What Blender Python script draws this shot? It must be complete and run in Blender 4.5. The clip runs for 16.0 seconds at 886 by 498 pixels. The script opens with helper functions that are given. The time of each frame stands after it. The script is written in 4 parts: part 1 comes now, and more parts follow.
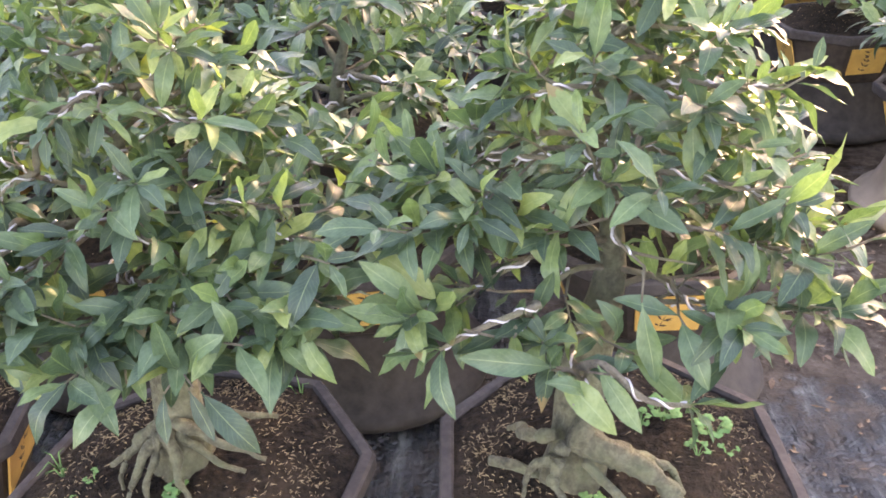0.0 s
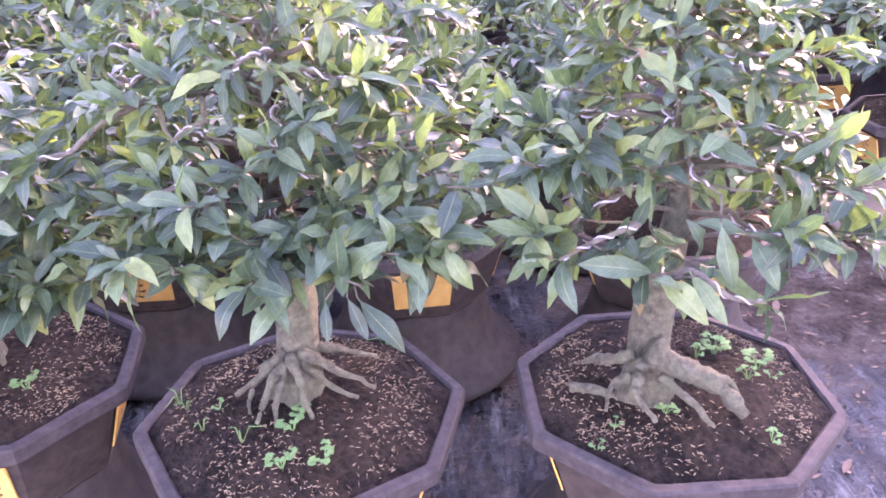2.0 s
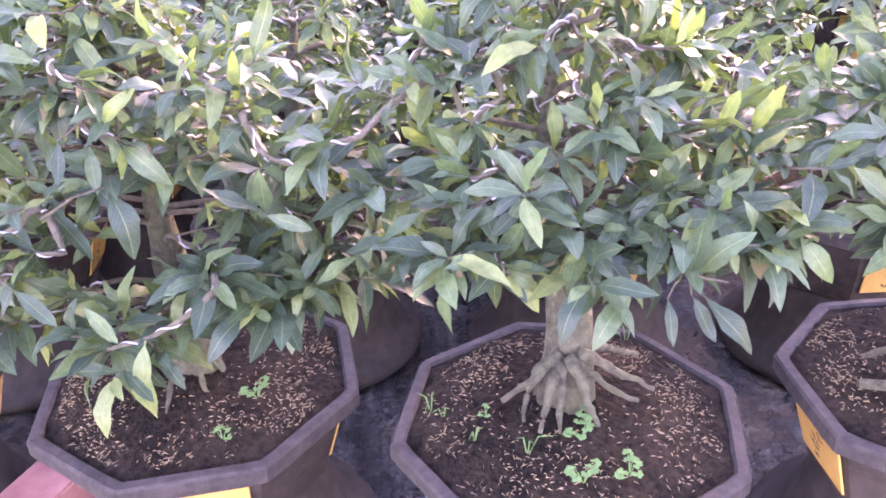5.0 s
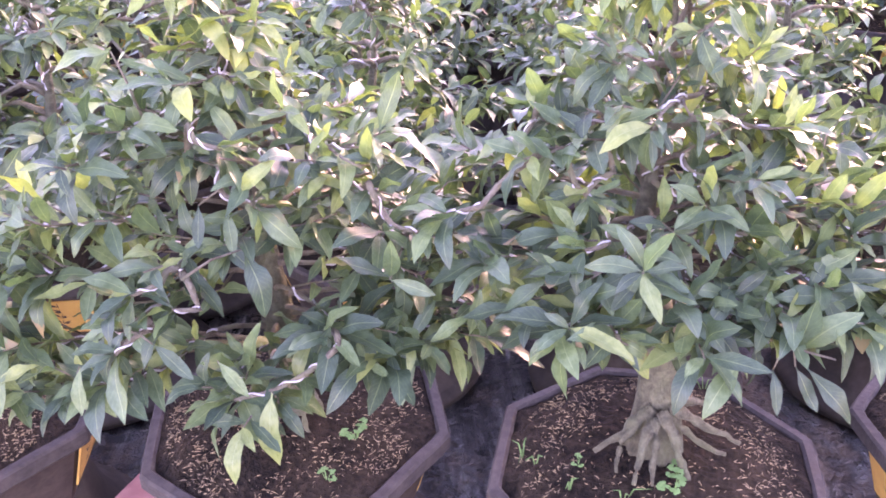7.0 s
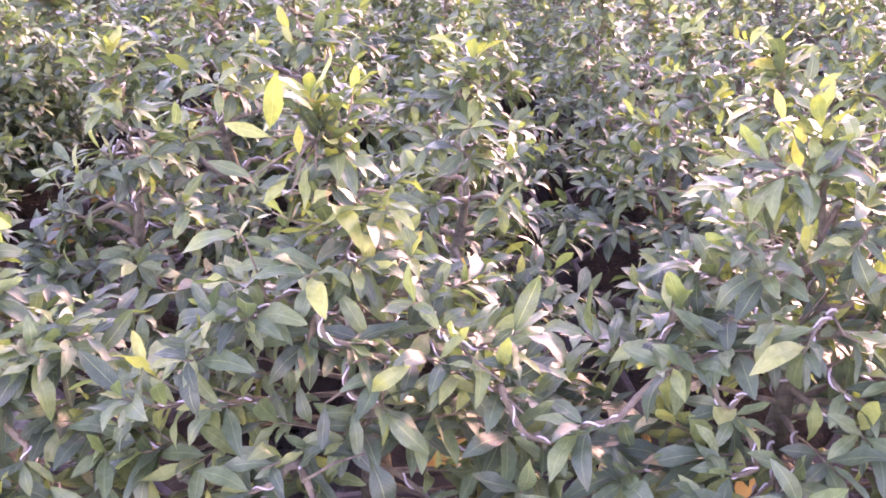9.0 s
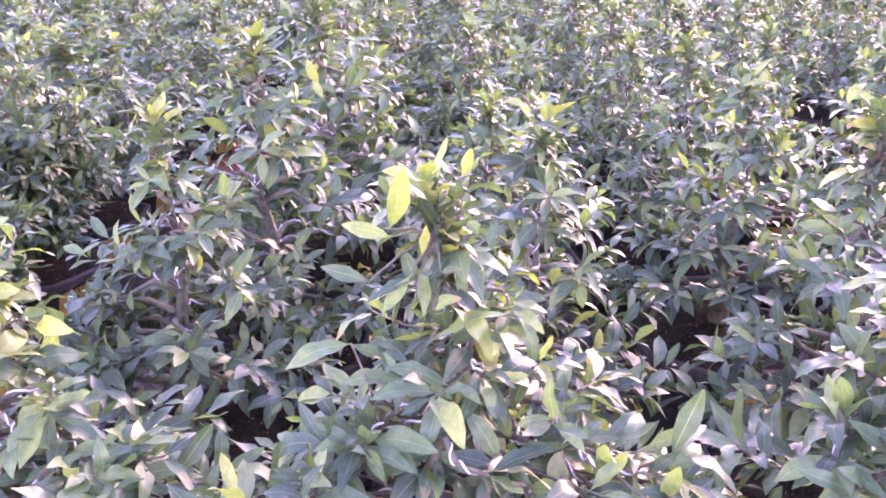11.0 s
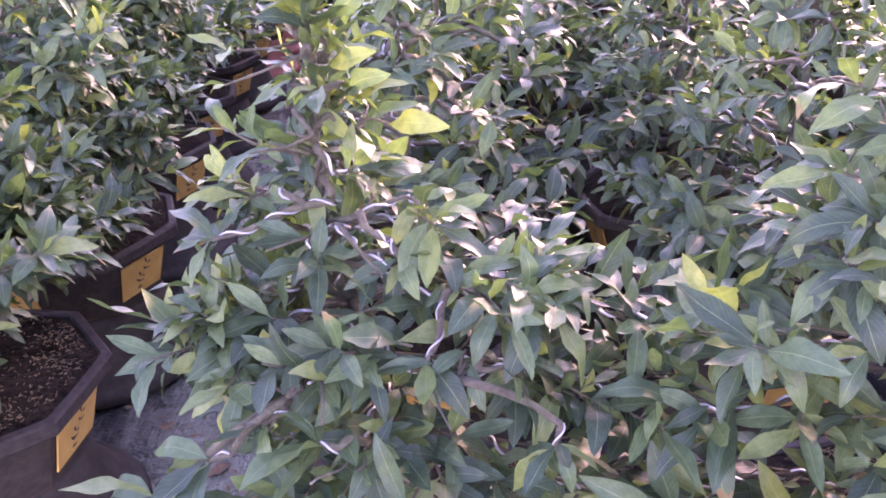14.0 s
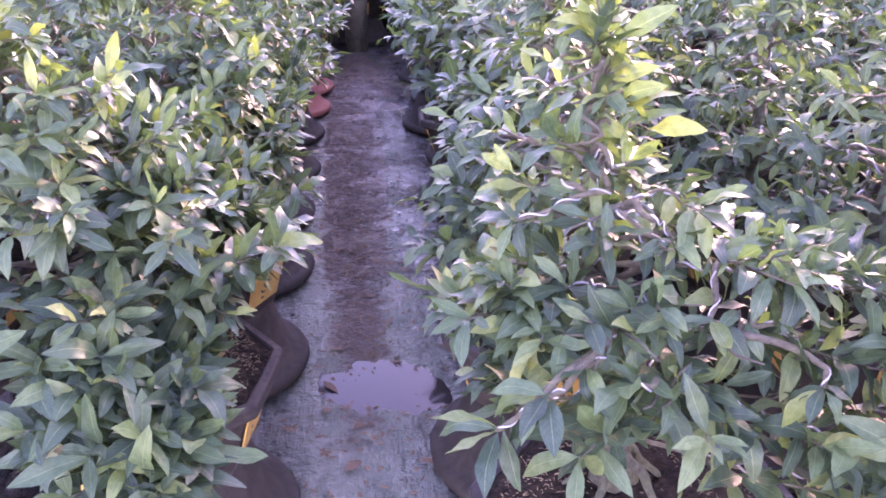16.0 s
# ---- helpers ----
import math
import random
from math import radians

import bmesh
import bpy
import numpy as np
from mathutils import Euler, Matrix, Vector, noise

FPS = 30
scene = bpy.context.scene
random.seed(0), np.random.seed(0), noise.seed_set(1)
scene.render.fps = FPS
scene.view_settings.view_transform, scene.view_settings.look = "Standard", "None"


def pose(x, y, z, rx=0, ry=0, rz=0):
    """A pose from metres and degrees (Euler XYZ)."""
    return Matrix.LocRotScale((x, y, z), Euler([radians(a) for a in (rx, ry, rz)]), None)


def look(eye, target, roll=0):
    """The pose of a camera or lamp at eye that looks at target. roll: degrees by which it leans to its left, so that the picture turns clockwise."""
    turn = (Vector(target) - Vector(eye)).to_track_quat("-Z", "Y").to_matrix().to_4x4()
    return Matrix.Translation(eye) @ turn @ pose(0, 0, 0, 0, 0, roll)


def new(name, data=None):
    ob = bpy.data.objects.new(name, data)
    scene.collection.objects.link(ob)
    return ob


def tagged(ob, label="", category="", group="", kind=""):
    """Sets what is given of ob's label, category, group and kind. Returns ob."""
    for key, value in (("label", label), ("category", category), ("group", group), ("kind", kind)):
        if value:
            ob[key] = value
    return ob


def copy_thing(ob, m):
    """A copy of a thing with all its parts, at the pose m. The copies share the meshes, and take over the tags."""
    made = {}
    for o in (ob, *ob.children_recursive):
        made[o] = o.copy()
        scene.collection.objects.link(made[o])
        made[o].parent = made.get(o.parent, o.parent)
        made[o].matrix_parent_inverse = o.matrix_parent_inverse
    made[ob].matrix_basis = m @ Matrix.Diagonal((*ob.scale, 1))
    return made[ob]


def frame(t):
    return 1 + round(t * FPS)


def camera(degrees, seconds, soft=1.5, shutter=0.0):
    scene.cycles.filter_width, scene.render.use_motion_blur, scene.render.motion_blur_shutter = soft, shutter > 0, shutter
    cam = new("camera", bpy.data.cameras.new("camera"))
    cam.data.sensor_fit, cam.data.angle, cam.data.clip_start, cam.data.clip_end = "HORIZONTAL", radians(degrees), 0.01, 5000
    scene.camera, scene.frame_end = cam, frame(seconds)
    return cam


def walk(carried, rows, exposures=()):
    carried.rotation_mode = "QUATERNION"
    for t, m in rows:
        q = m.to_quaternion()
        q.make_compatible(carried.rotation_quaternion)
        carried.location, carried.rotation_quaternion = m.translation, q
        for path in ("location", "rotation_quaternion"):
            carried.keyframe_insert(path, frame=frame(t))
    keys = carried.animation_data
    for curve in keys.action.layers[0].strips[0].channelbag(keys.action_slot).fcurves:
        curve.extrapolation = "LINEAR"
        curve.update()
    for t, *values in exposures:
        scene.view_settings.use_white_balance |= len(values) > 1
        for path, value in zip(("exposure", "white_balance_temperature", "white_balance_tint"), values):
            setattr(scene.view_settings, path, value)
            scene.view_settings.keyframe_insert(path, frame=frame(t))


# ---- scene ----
cam = camera(56.4, 16.0, 1.75)
METRES, EYE, TILT, LEAN, TURN = 2.26, 1.12, -30.0, 3.3, 0.0
ROWS = [
    (0.0, 0.0, 0.0, 0.0, 0.0, 0.0, -0.0),
    (0.5, -0.0144, -0.0051, -0.0271, -2.54, -0.01, 0.67),
    (1.0, -0.0435, -0.0347, -0.0475, -4.33, 0.99, 1.38),
    (1.5, -0.0703, -0.0559, -0.0602, -3.75, 3.41, 0.99),
    (2.0, -0.0867, -0.0684, -0.07, -3.46, 4.47, 0.2),
    (2.5, -0.1037, -0.0706, -0.0765, -2.55, 4.66, -0.56),
    (3.0, -0.1226, -0.0542, -0.073, -1.27, 4.63, -1.86),
    (3.5, -0.1597, -0.0268, -0.0629, -1.9, 3.81, -0.92),
    (6.0, -0.2824, -0.0113, -0.0545, -4.79, 2.92, 1.47),
    (6.5, -0.2915, -0.0198, -0.0432, -3.74, 2.92, 0.22),
    (7.0, -0.3033, -0.0317, -0.0252, -3.34, 2.87, -0.14),
    (7.5, -0.3191, -0.0445, -0.0138, -2.96, 3.15, -0.63),
    (8.0, -0.3308, -0.053, 0.0018, -2.96, 4.46, -2.28),
    (8.5, -0.3431, -0.0413, 0.0229, -2.26, 5.9, -3.54),
    (9.0, -0.3595, -0.0182, 0.0462, -1.89, 6.88, -3.22),
    (11.5, -0.463, 0.0355, 0.0835, -3.23, 9.4, -1.24),
    (12.0, -0.5071, 0.0483, 0.0684, -3.74, 7.45, -0.76),
    (12.5, -0.5435, 0.0521, 0.0509, -3.6, 7.15, -0.67),
    (13.0, -0.5664, 0.0672, 0.0426, -2.14, 6.33, -1.41),
    (13.5, -0.6011, 0.1026, 0.0385, -2.35, 6.4, 0.7),
    (14.0, -0.6254, 0.1233, 0.0341, -3.55, 2.83, 0.89),
    (14.5, -0.6585, 0.1162, 0.0282, -7.35, 2.3, 3.46),
    (15.0, -0.7098, 0.0969, 0.0213, -9.91, 4.75, 4.53),
    (15.5, -0.7503, 0.0794, 0.0101, -9.6, 5.91, 3.33),
    (16.0, -0.782, 0.0718, -0.0012, -6.38, 6.09, 0.52),
]
EXPOSURES = [(0.0, 4.27, 9260, 43), (0.5, 4.81, 10260, 56), (1.0, 5.1, 7880, 62), (1.5, 4.73, 7510, 76), (2.0, 4.73, 7360, 80), (2.5, 4.37, 7010, 81), (3.0, 4.4, 7860, 63), (3.5, 4.65, 8110, 65), (6.0, 4.85, 7360, 82), (6.5, 4.75, 7560, 72), (7.0, 4.63, 7780, 79), (7.5, 4.64, 8960, 81), (8.0, 4.63, 8210, 91), (8.5, 4.4, 7730, 84), (9.0, 4.43, 8060, 87), (11.5, 4.39, 6930, 90), (12.0, 4.39, 6900, 89), (12.5, 4.34, 6930, 91), (13.0, 4.16, 6980, 90), (13.5, 4.19, 6930, 84), (14.0, 4.03, 7310, 82), (14.5, 4.91, 7460, 94), (15.0, 4.73, 7480, 92), (15.5, 4.62, 7460, 88), (16.0, 4.32, 7110, 84)]
walk(cam, [(t, pose(0, 0, EYE, TILT, LEAN, TURN) @ pose(METRES * x, METRES * y, METRES * z, 90 + pitch, roll, yaw)) for t, x, y, z, yaw, pitch, roll in ROWS], EXPOSURES)

# ---- world and light ----
SUN_AZ, SUN_EL = 36.0, 14.5
world = bpy.data.worlds.new("sky")
scene.world = world
world.use_nodes = True
wn = world.node_tree
sky = wn.nodes.new("ShaderNodeTexSky")
sky.sky_type = "NISHITA"
sky.sun_disc = False
sky.sun_elevation, sky.sun_rotation = radians(SUN_EL), radians(SUN_AZ)
sky.dust_density, sky.air_density, sky.ozone_density = 0.8, 1.0, 2.0
wn.links.new(sky.outputs["Color"], wn.nodes["Background"].inputs["Color"])
wn.nodes["Background"].inputs["Strength"].default_value = 0.15
sun_data = bpy.data.lights.new("sun", "SUN")
sun_data.energy, sun_data.angle, sun_data.color = 0.38, radians(4.0), (1.0, 0.92, 0.62)
sun = new("sun", sun_data)
sun_way = Vector((math.sin(radians(SUN_AZ)) * math.cos(radians(SUN_EL)), math.cos(radians(SUN_AZ)) * math.cos(radians(SUN_EL)), math.sin(radians(SUN_EL))))
sun.matrix_world = look(sun_way * 20, (0, 0, 0))


# ---- materials ----
def material(name):
    m = bpy.data.materials.new(name)
    m.use_nodes = True
    t = m.node_tree
    return m, t, t.nodes["Principled BSDF"], t.nodes["Material Output"]


def node(t, kind, **inputs):
    n = t.nodes.new(kind)
    for k, v in inputs.items():
        k = k.replace("_", " ")
        if isinstance(v, bpy.types.NodeSocket):
            t.links.new(v, n.inputs[k])
        else:
            n.inputs[k].default_value = v
    return n


def ramp(t, fac, stops):
    n = t.nodes.new("ShaderNodeValToRGB")
    t.links.new(fac, n.inputs["Fac"])
    e = n.color_ramp.elements
    while len(e) < len(stops):
        e.new(0.5)
    for k, (p, c) in zip(e, stops):
        k.position, k.color = p, (*c, 1)
    return n.outputs["Color"]


def coords(t, kind="Object"):
    return t.nodes.new("ShaderNodeTexCoord").outputs[kind]


def noise_tex(t, vec, scale, detail=4.0, rough=0.6):
    return node(t, "ShaderNodeTexNoise", Vector=vec, Scale=scale, Detail=detail, Roughness=rough).outputs["Fac"]


def mixed(t, fac, a, b, blend="MIX"):
    n = t.nodes.new("ShaderNodeMix")
    n.data_type, n.blend_type = "RGBA", blend
    for sock, v in ((n.inputs[0], fac), (n.inputs[6], a), (n.inputs[7], b)):
        if isinstance(v, bpy.types.NodeSocket):
            t.links.new(v, sock)
        else:
            sock.default_value = v if not isinstance(v, tuple) else (*v, 1)
    return n.outputs[2]


def maths(t, op, a, b=0.0):
    n = t.nodes.new("ShaderNodeMath")
    n.operation = op
    for sock, v in zip(n.inputs, (a, b)):
        if isinstance(v, bpy.types.NodeSocket):
            t.links.new(v, sock)
        else:
            sock.default_value = v
    return n.outputs[0]


def bumped(t, bsdf, height, strength=0.3, distance=0.01):
    b = node(t, "ShaderNodeBump", Height=height, Strength=strength, Distance=distance)
    t.links.new(b.outputs["Normal"], bsdf.inputs["Normal"])


def leaf_material(name, stops, island, through_colour, share):
    """A waxy leaf: pale midrib and side veins on the mesh's own u, v, blotches, some light let through."""
    m, t, p, out = material(name)
    if island:
        rnd = t.nodes.new("ShaderNodeNewGeometry").outputs["Random Per Island"]
    else:
        rnd = t.nodes.new("ShaderNodeObjectInfo").outputs["Random"]
    col = ramp(t, rnd, stops)
    uv = t.nodes.new("ShaderNodeUVMap").outputs["UV"]
    sep = node(t, "ShaderNodeSeparateXYZ", Vector=uv)
    across = maths(t, "ABSOLUTE", maths(t, "SUBTRACT", sep.outputs["X"], 0.5))
    rib = maths(t, "LESS_THAN", across, 0.022)
    vein = maths(t, "GREATER_THAN", maths(t, "SINE", maths(t, "MULTIPLY", maths(t, "SUBTRACT", sep.outputs["Y"], maths(t, "MULTIPLY", across, 0.45)), 75.0)), 0.86)
    own = node(t, "ShaderNodeCombineXYZ", X=maths(t, "ADD", maths(t, "MULTIPLY", sep.outputs["X"], 1.6), maths(t, "MULTIPLY", rnd, 61.0)), Y=maths(t, "ADD", maths(t, "MULTIPLY", sep.outputs["Y"], 4.0), maths(t, "MULTIPLY", rnd, 37.0)))
    blotch = noise_tex(t, own.outputs["Vector"], 1.6, 5.0, 0.65)
    pale = noise_tex(t, own.outputs["Vector"], 0.7, 2.0)
    col = mixed(t, ramp(t, blotch, [(0.4, (0, 0, 0)), (0.62, (0.8, 0.8, 0.8))]), col, mixed(t, 1.0, col, (0.6, 0.7, 0.6), "MULTIPLY"))
    col = mixed(t, ramp(t, pale, [(0.5, (0, 0, 0)), (0.75, (0.7, 0.7, 0.7))]), col, mixed(t, 1.0, col, (1.3, 1.24, 1.05), "MULTIPLY"))
    col = mixed(t, maths(t, "MULTIPLY", vein, 0.1), col, (0.16, 0.24, 0.1))
    col = mixed(t, maths(t, "MULTIPLY", rib, 0.35), col, (0.22, 0.28, 0.13))
    # a few leaves have a dry brown tip
    dry = maths(t, "MULTIPLY", maths(t, "GREATER_THAN", maths(t, "FRACT", maths(t, "MULTIPLY", rnd, 57.0)), 0.972), maths(t, "GREATER_THAN", maths(t, "ADD", sep.outputs["Y"], maths(t, "MULTIPLY", blotch, 0.5)), 1.05))
    col = mixed(t, maths(t, "MULTIPLY", dry, 0.8), col, (0.17, 0.115, 0.055))
    t.links.new(col, p.inputs["Base Color"])
    rough = node(t, "ShaderNodeMapRange", Value=blotch)
    rough.inputs["To Min"].default_value, rough.inputs["To Max"].default_value = 0.3, 0.55
    t.links.new(rough.outputs["Result"], p.inputs["Roughness"])
    p.inputs["Specular IOR Level"].default_value = 0.36
    bumped(t, p, maths(t, "ADD", maths(t, "MULTIPLY", vein, -0.4), blotch), 0.25, 0.004)
    tr = node(t, "ShaderNodeBsdfTranslucent", Color=mixed(t, 1.0, col, through_colour, "MULTIPLY"))
    mix = node(t, "ShaderNodeMixShader", Fac=share)
    t.links.new(p.outputs["BSDF"], mix.inputs[1])
    t.links.new(tr.outputs["BSDF"], mix.inputs[2])
    t.links.new(mix.outputs["Shader"], out.inputs["Surface"])
    return m


GREEN = [(0.0, (0.025, 0.052, 0.034)), (0.3, (0.042, 0.08, 0.048)), (0.65, (0.068, 0.119, 0.06)), (0.9, (0.106, 0.162, 0.07)), (1.0, (0.18, 0.22, 0.078))]
# yellow-green of young leaves; the sun's glow on top leaves is in this colour
YOUNG_LIT = [(0.0, (0.11, 0.168, 0.06)), (0.6, (0.15, 0.205, 0.07)), (1.0, (0.215, 0.26, 0.086))]
M_LEAF = leaf_material("green_leaf", GREEN, False, (2.0, 2.1, 1.0), 0.27)
M_LEAVES = leaf_material("green_leaves", GREEN, True, (2.0, 2.1, 1.0), 0.27)
M_YOUNG_LIT = leaf_material("young_sunlit_leaf", YOUNG_LIT, False, (1.4, 1.45, 0.65), 0.3)
M_YOUNGS_LIT = leaf_material("young_sunlit_leaves", YOUNG_LIT, True, (1.4, 1.45, 0.65), 0.3)


def bark_material(name, dark, light, moss):
    m, t, p, out = material(name)
    c = coords(t)
    a, b = noise_tex(t, c, 75.0, 8.0, 0.75), noise_tex(t, c, 22.0, 5.0, 0.65)
    col = ramp(t, maths(t, "ADD", maths(t, "MULTIPLY", a, 0.6), maths(t, "MULTIPLY", b, 0.4)), [(0.36, dark), (0.5, tuple(0.5 * q + 0.5 * w for q, w in zip(dark, light))), (0.62, light)])
    col = mixed(t, ramp(t, b, [(0.45, (0, 0, 0)), (0.68, (0.7, 0.7, 0.7))]), col, moss)
    t.links.new(col, p.inputs["Base Color"])
    p.inputs["Roughness"].default_value = 0.85
    bumped(t, p, maths(t, "ADD", a, b), 1.0, 0.012)
    return m


M_BARK = bark_material("grey_bark", (0.024, 0.025, 0.014), (0.185, 0.182, 0.11), (0.055, 0.075, 0.032))
M_TWIG = bark_material("twig_bark", (0.07, 0.058, 0.038), (0.23, 0.2, 0.14), (0.12, 0.13, 0.06))


def plain_material(name, a, b, scale, rough=0.6, metal=0.0, bump=0.3, spread=(0.35, 0.65), spec=0.5, distance=0.004):
    m, t, p, out = material(name)
    c = coords(t)
    n1, n2 = noise_tex(t, c, scale, 6.0), noise_tex(t, c, scale * 0.13, 3.0)
    f = maths(t, "ADD", maths(t, "MULTIPLY", n1, 0.55), maths(t, "MULTIPLY", n2, 0.45))
    t.links.new(ramp(t, f, [(spread[0], a), (spread[1], b)]), p.inputs["Base Color"])
    p.inputs["Roughness"].default_value, p.inputs["Metallic"].default_value = rough, metal
    p.inputs["Specular IOR Level"].default_value = spec
    bumped(t, p, n1, bump, distance)
    return m


M_WIRE = plain_material("aluminium_wire", (0.32, 0.315, 0.31), (0.54, 0.53, 0.52), 60, 0.42, 0.6, 0.1)
M_POT = plain_material("brown_glazed_pot", (0.026, 0.02, 0.016), (0.058, 0.045, 0.036), 45, 0.6, 0, 0.35, (0.4, 0.6), 0.35)
M_RIM = plain_material("worn_pot_rim", (0.019, 0.0155, 0.0135), (0.045, 0.037, 0.032), 70, 0.75, 0, 0.5, (0.41, 0.6), 0.35)
M_STAND = plain_material("dusty_dark_clay", (0.02, 0.0165, 0.013), (0.05, 0.041, 0.032), 32, 0.8, 0, 0.45, (0.38, 0.64), 0.3)
M_STAND_PALE = plain_material("pale_clay", (0.13, 0.095, 0.062), (0.25, 0.185, 0.125), 12, 0.75, 0, 0.3)
M_RED = plain_material("red_clay", (0.28, 0.075, 0.05), (0.42, 0.13, 0.09), 14, 0.7, 0, 0.3)
M_YELLOW = plain_material("ochre_panel", (0.47, 0.25, 0.06), (0.64, 0.38, 0.105), 30, 0.5, 0, 0.3)
M_INK = plain_material("dark_brush_paint", (0.03, 0.018, 0.012), (0.07, 0.04, 0.03), 40, 0.6)
M_SOIL = plain_material("dark_moist_soil", (0.006, 0.0043, 0.003), (0.036, 0.025, 0.016), 95, 0.95, 0, 1.0, (0.4, 0.62), 0.15, 0.02)
M_HUSK = plain_material("rice_husk", (0.06, 0.04, 0.022), (0.36, 0.265, 0.14), 220, 0.65)
M_DRY = plain_material("dry_leaf", (0.09, 0.05, 0.03), (0.26, 0.16, 0.09), 50, 0.8)
M_WEED = plain_material("fresh_weed", (0.06, 0.15, 0.05), (0.12, 0.25, 0.09), 50, 0.8, 0, 0.2, (0.35, 0.65), 0.15)

# black weed sheet under mud, wet in places
M_GROUND, t, p, out = material("muddy_plastic_sheet")
c = coords(t)
big, mid, fine = noise_tex(t, c, 1.3, 4.0), noise_tex(t, c, 7.0, 6.0, 0.7), noise_tex(t, c, 55.0, 4.0)
stretch = node(t, "ShaderNodeMapping", Vector=c)
stretch.inputs["Scale"].default_value = (26.0, 3.2, 1.0)
stretch.inputs["Rotation"].default_value = (0, 0, 0.12)
creases = noise_tex(t, stretch.outputs["Vector"], 1.0, 6.0, 0.7)
# black sheet; shiny streaks along its creases are painted in as paler colour
sheet = ramp(t, creases, [(0.4, (0.009, 0.0095, 0.009)), (0.48, (0.026, 0.028, 0.027)), (0.56, (0.058, 0.062, 0.057)), (0.66, (0.15, 0.155, 0.138))])
mud = ramp(t, maths(t, "ADD", maths(t, "MULTIPLY", mid, 0.7), maths(t, "MULTIPLY", fine, 0.3)), [(0.38, (0.024, 0.0165, 0.011)), (0.48, (0.058, 0.041, 0.028)), (0.58, (0.098, 0.074, 0.053)), (0.68, (0.2, 0.165, 0.13))])
place = node(t, "ShaderNodeSeparateXYZ", Vector=c)


def patch(x, y, rx, ry):
    dx = maths(t, "DIVIDE", maths(t, "SUBTRACT", place.outputs["X"], x), rx)
    dy = maths(t, "DIVIDE", maths(t, "SUBTRACT", place.outputs["Y"], y), ry)
    d = maths(t, "SQRT", maths(t, "ADD", maths(t, "MULTIPLY", dx, dx), maths(t, "MULTIPLY", dy, dy)))
    return maths(t, "MAXIMUM", maths(t, "SUBTRACT", 1.0, d), 0.0)


aisle = patch(0.9, 2.15, 0.95, 1.25)
muddy = maths(t, "ADD", maths(t, "ADD", aisle, patch(-0.7, -4.0, 14.0, 4.2)), maths(t, "ADD", maths(t, "MULTIPLY", patch(-1.82, 3.9, 0.15, 2.6), 1.0), maths(t, "ADD", maths(t, "MULTIPLY", patch(-1.9, 1.35, 0.5, 0.9), -0.3), patch(-1.8, 5.4, 0.3, 0.7))))
mask = ramp(t, maths(t, "ADD", maths(t, "MULTIPLY", muddy, 0.36), maths(t, "ADD", maths(t, "MULTIPLY", big, 0.55), maths(t, "MULTIPLY", mid, 0.45))), [(0.5, (0, 0, 0)), (0.57, (1, 1, 1))])
# dried silt and the path's sky sheen, painted pale, broken up by the creases
silt_sheen = ramp(t, maths(t, "ADD", maths(t, "MULTIPLY", patch(-1.8, 3.0, 0.42, 4.2), 0.5), maths(t, "ADD", maths(t, "MULTIPLY", creases, 0.4), maths(t, "MULTIPLY", fine, 0.3))), [(0.46, (0, 0, 0)), (0.66, (0.85, 0.85, 0.85))])
sheet = mixed(t, silt_sheen, sheet, ramp(t, mid, [(0.35, (0.155, 0.175, 0.135)), (0.65, (0.33, 0.36, 0.28))]))
t.links.new(mixed(t, mask, sheet, mud), p.inputs["Base Color"])
# wet sheen in patches along the path, where the sheet lies smooth under a film of water
wet_noise = noise_tex(t, c, 4.2, 5.0, 0.65)
film_of_water = ramp(t, maths(t, "ADD", wet_noise, maths(t, "MULTIPLY", maths(t, "ADD", patch(-1.62, 3.7, 0.2, 2.6), patch(-1.8, 5.4, 0.5, 1.2)), 0.2)), [(0.54, (0, 0, 0)), (0.64, (1, 1, 1))])
wet = node(t, "ShaderNodeMapRange", Value=wet_noise)
wet.inputs["From Min"].default_value, wet.inputs["From Max"].default_value = 0.42, 0.58
wet.inputs["To Min"].default_value, wet.inputs["To Max"].default_value = 0.16, 0.55
dull = maths(t, "ADD", wet.outputs["Result"], maths(t, "ADD", maths(t, "MULTIPLY", mask, 0.2), maths(t, "MULTIPLY", aisle, 0.5)))
t.links.new(maths(t, "MULTIPLY", dull, maths(t, "SUBTRACT", 1.0, maths(t, "MULTIPLY", film_of_water, 0.5))), p.inputs["Roughness"])
t.links.new(maths(t, "SUBTRACT", 0.5, maths(t, "ADD", maths(t, "MULTIPLY", maths(t, "MULTIPLY", mask, 0.3), maths(t, "SUBTRACT", 1.0, film_of_water)), maths(t, "MULTIPLY", aisle, 0.3))), p.inputs["Specular IOR Level"])
relief = maths(t, "ADD", maths(t, "MULTIPLY", fine, 0.3), maths(t, "ADD", maths(t, "MULTIPLY", creases, maths(t, "SUBTRACT", 0.8, maths(t, "MULTIPLY", mask, 0.65))), maths(t, "MULTIPLY", mid, 1.0)))
bumped(t, p, maths(t, "MULTIPLY", relief, maths(t, "SUBTRACT", 1.0, maths(t, "MULTIPLY", film_of_water, 0.55))), 1.0, 0.035)
M_WATER, t, p, out = material("puddle_water")
p.inputs["Base Color"].default_value = (0.03, 0.024, 0.022, 1)
p.inputs["Roughness"].default_value = 0.05
p.inputs["Specular IOR Level"].default_value = 0.14
bumped(t, p, noise_tex(t, coords(t), 14.0, 2.0), 0.05, 0.004)


